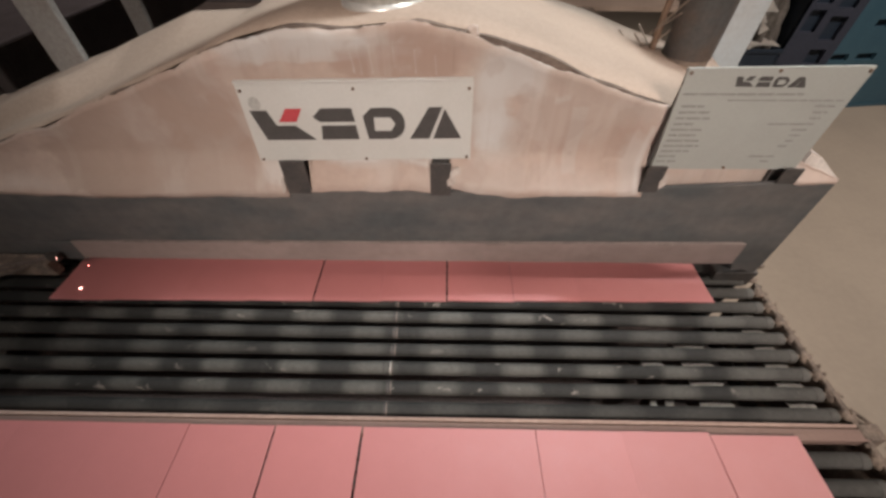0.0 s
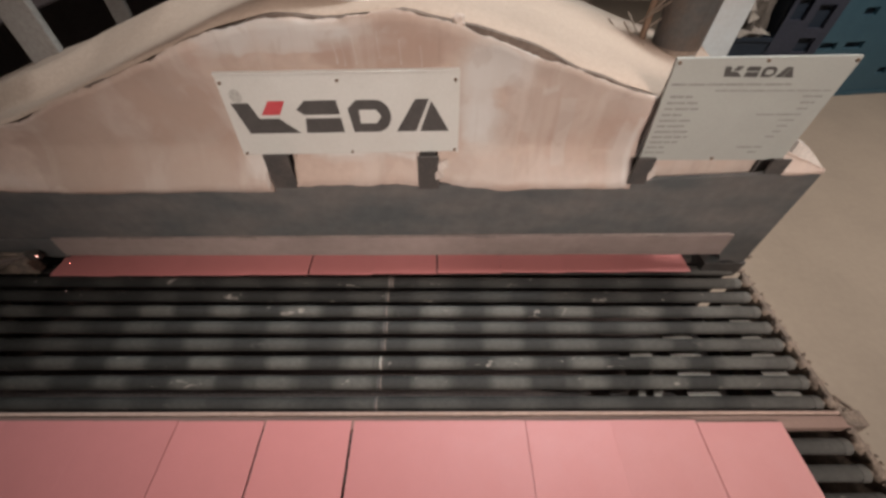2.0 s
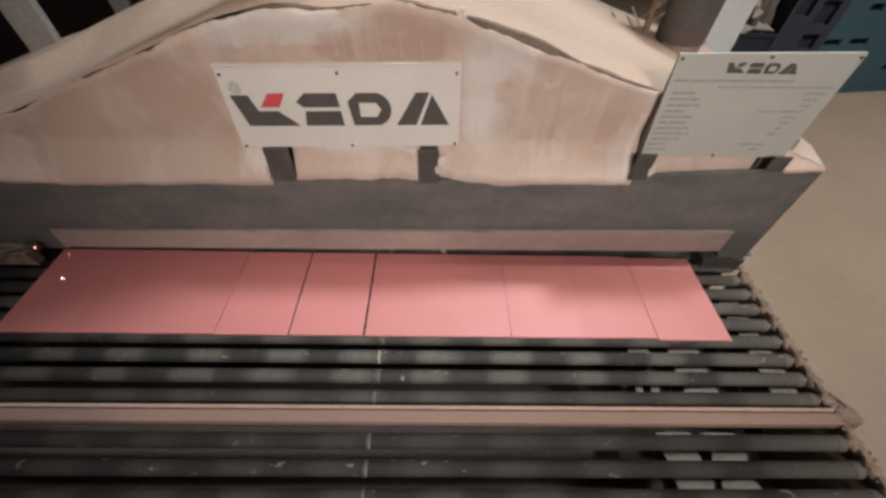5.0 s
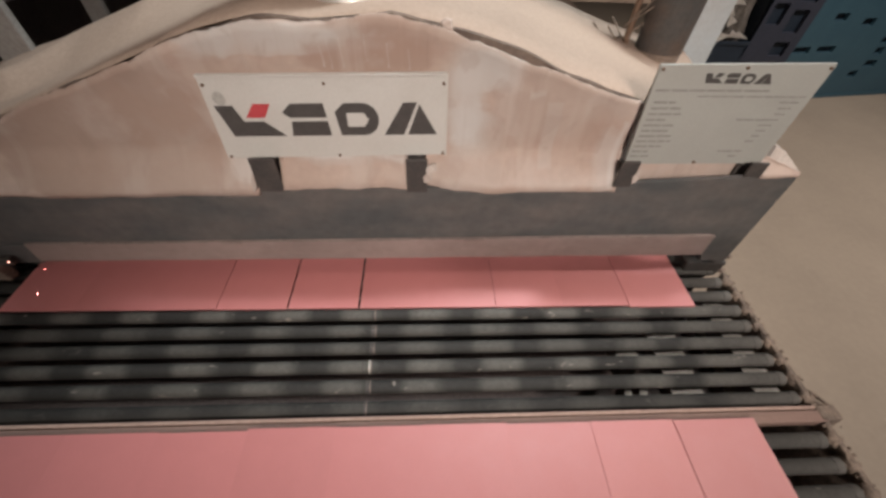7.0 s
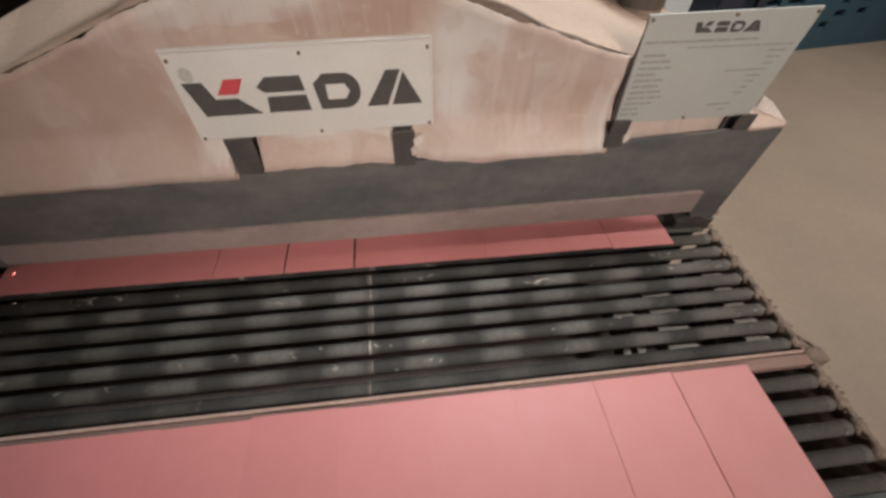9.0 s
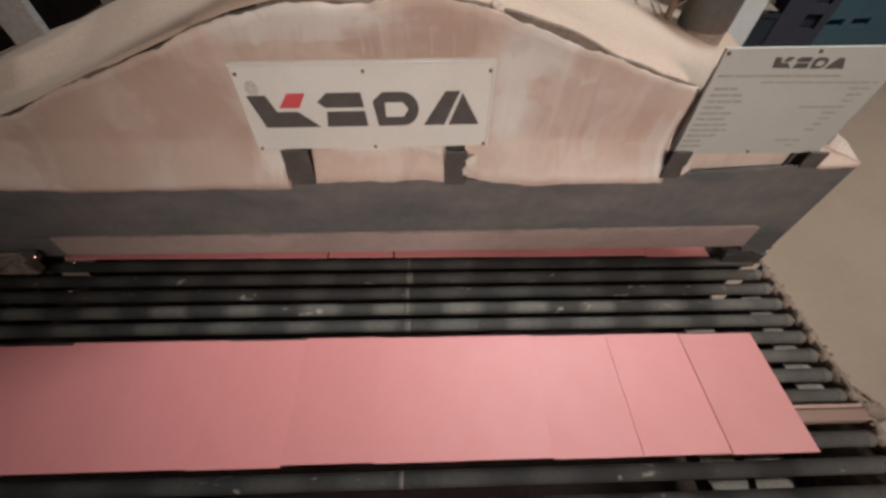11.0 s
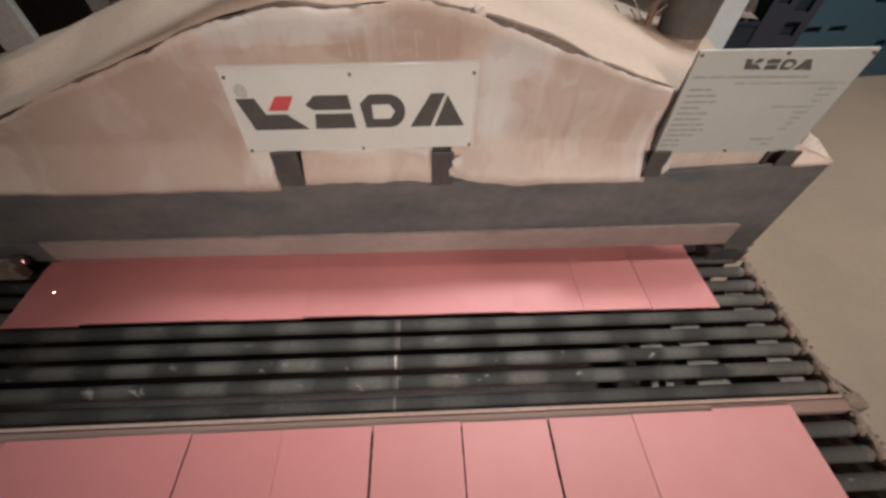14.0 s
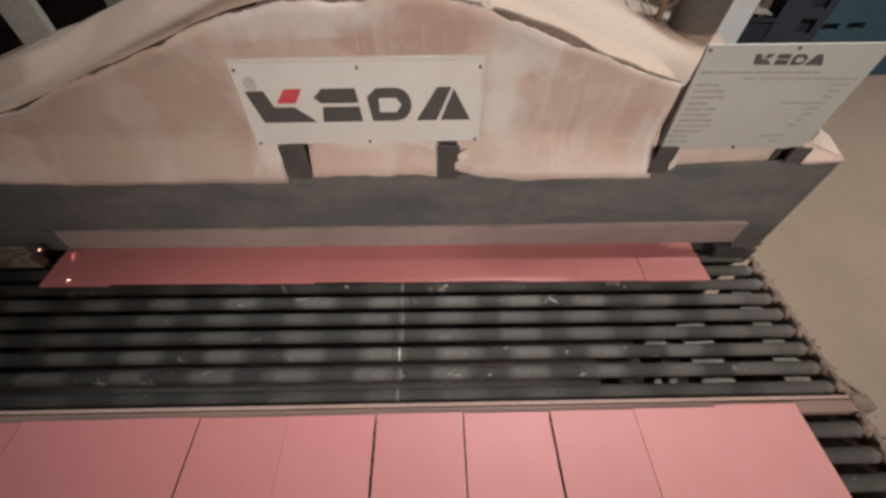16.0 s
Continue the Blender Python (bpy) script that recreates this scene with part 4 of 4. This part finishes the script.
crate_stack("crate_stack", 4.13, 5.02, 0, 0.60, 1.55, 0.9, SLATE, "tall stack of slate-blue crates with dark openings",
            [(0.05, 0.22, 0.92, 1.14), (0.31, 0.50, 0.84, 1.08), (0.05, 0.22, 1.20, 1.42), (0.31, 0.50, 1.16, 1.40), (0.31, 0.50, 0.58, 0.74)])
cs = tagged(thing("waste_bin", 3.62, 5.0, 0), "black plastic bin heaped with grey rubble", "bin")
for name, dims in (("side", (0, 0.02, 0, 0.8, 0, 0.74)), ("side", (0.46, 0.48, 0, 0.8, 0, 0.74)), ("front", (0.022, 0.458, 0.0, 0.02, 0, 0.74)), ("back", (0.022, 0.458, 0.78, 0.80, 0, 0.74)), ("bottom", (0.022, 0.458, 0.022, 0.778, 0, 0.02))):
    part(name, box(*dims, 0.004), DARKBLUE, cs)
part("rim", box(-0.012, 0.492, -0.014, -0.002, 0.70, 0.748, 0.004), DARKBLUE, cs)
bm = bmesh.new()
bmesh.ops.create_icosphere(bm, subdivisions=4, radius=1)
for v in bm.verts:
    rough = 1 + 0.16 * noise.noise(v.co * 3) + 0.10 * noise.noise(v.co * 9)
    v.co = Vector((3.93 + 0.25 * v.co.x * rough, 5.46 + 0.34 * v.co.y * rough, 0.70 + 0.70 * v.co.z * rough))
tagged(part("rubble_heap", bm, RUBBLE), "heap of grey rubble standing out of the bin", "rubble", kind="stuff")
rnd = random.Random(21)
for x, y, z, size, tilt in ((3.74, 5.03, 0.78, 0.16, 12), (3.93, 5.06, 0.80, 0.20, 20), (3.80, 5.08, 0.93, 0.13, 55), (3.72, 5.10, 1.04, 0.15, 62), (3.78, 5.12, 1.13, 0.14, 48)):
    bm = bmesh.new()
    pts = [bm.verts.new((size * c, size * q, 0)) for c, q in ((-0.6, -0.35), (0.7, -0.25), (0.05, 0.65))]
    face = bm.faces.new(pts)
    bmesh.ops.solidify(bm, geom=[face], thickness=0.010)
    ob = tagged(part("tile_shard", bm, BEAM), "pale triangular broken tile shard on the rubble", "shard", "broken tile shards")
    ob.matrix_world = pose(x, y, z, tilt, rnd.uniform(-20, 20), rnd.uniform(-40, 40))

# dark cabinet added on the unlit side, the gloom put into its colour
mc = tagged(thing("machine_cabinet", -4.6, 3.0, 0), "dark unlit machine cabinet beside the dryer", "cabinet")
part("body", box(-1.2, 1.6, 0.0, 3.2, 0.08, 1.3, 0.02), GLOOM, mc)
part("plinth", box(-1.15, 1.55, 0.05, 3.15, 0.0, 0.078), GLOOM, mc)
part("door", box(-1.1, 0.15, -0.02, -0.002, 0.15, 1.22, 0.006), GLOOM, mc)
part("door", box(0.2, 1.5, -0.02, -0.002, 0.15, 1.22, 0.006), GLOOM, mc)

# unseen lamp housings under the ceiling, added for the fill lamps too
for x, y, z in LAMPS:
    hb = tagged(thing("high_bay_lamp", x, y, z + 0.42), "grey lamp housing added out of view under the ceiling", "lamp")
    part("reflector", tube(0.5, 0.0, 0.3, 30, "z", r2=0.15), GLOOM, hb)
    part("stem", tube(0.02, 0.3, 9.0 - z - 0.42, 10, "z"), GLOOM, hb)


# ---- movement ----
START, PERIOD = 2.16, 7.86
PROFILE_T = [0.0, 0.08, 0.36, 0.86, 1.36, 1.86, 2.10, 2.50, 3.0, 3.5, 4.36, 5.0, 6.0, 6.4, 6.9, 7.9, 10.0, 12.0, 14.0, 18.0]
PROFILE_Y = [-0.011, 0.008, 0.111, 0.278, 0.417, 0.568, 0.628, 0.704, 0.767, 0.818, 0.898, 0.941, 1.001, 1.024, 1.054, 1.123, 1.249, 1.372, 1.49, 1.73]
ARRIVE_T = [-20.0, -4.6, -0.8, -0.6, -0.5, -0.4, -0.2, 0.0, 2.2, 3.81]
ARRIVE_Y = [-1.42, -1.42, -0.225, -0.142, -0.112, -0.077, -0.024, -0.0075, -0.002, 0.003]
ARRIVAL = 14.0      # when the last row comes to rest


def near_edge(n, t):
    """Near edge of row n (0 to 3) at t seconds."""
    tau = t - (START + PERIOD * (n - 1))
    if tau >= 0:
        return 0.262 + float(np.interp(tau, PROFILE_T, PROFILE_Y))
    rest = t - (ARRIVAL + PERIOD * (n - 3))
    return 0.248 + float(np.interp(rest, ARRIVE_T, ARRIVE_Y))


def travel_front(t):
    """Way of the near rollers, which stop while a row waits."""
    s = 0.0
    for k in range(int(round(t * 20))):
        u = (k + 0.5) / 20
        v = 0.0
        for n in range(4):
            y = near_edge(n, u)
            if y < 0.62:
                v = max(v, (near_edge(n, u + 0.025) - near_edge(n, u - 0.025)) / 0.05)
        s += v / 20
    return s


def travel_back(t):
    """Way of the far rollers, which go with the newest row on them."""
    last = (t - START) % PERIOD
    turns = math.floor((t - START) / PERIOD)
    full = float(np.interp(PERIOD, PROFILE_T, PROFILE_Y))
    return turns * full + float(np.interp(last, PROFILE_T, PROFILE_Y))


def spin_rows(way, y, x=0.0):
    rows, done, last_t = [], None, None
    start = way(0.0)
    for k in range(161):
        t = k / 10
        a = math.degrees((way(t) - start) / R)
        if done is None or k == 160 or a - done > 34 or t - last_t >= 1.0:
            rows.append((t, pose(x, y, ZR - R, -a, 0, 0)))
            done, last_t = a, t
    return rows


def motions():
    times = sorted(set([k / 4 for k in range(65)] + [2.1, 2.2, 2.3, 2.4, 2.6, 9.9, 10.1, 10.2, 10.4, 13.4, 13.6, 13.9]))
    for n, key in enumerate("abcd"):
        for ob, x, step, yaw in tile_rows[key]:
            walk(ob, [(t, pose(x, near_edge(n, t) + step, ZR + 0.001, 0, 0, yaw)) for t in times])
    for bag, way in ((rollers_back, travel_back), (rollers_front, travel_front)):
        table = [way(k / 10) for k in range(161)]
        for r in bag:
            walk(r, spin_rows(lambda t: table[int(round(t * 10))], r.location.y))


motions()
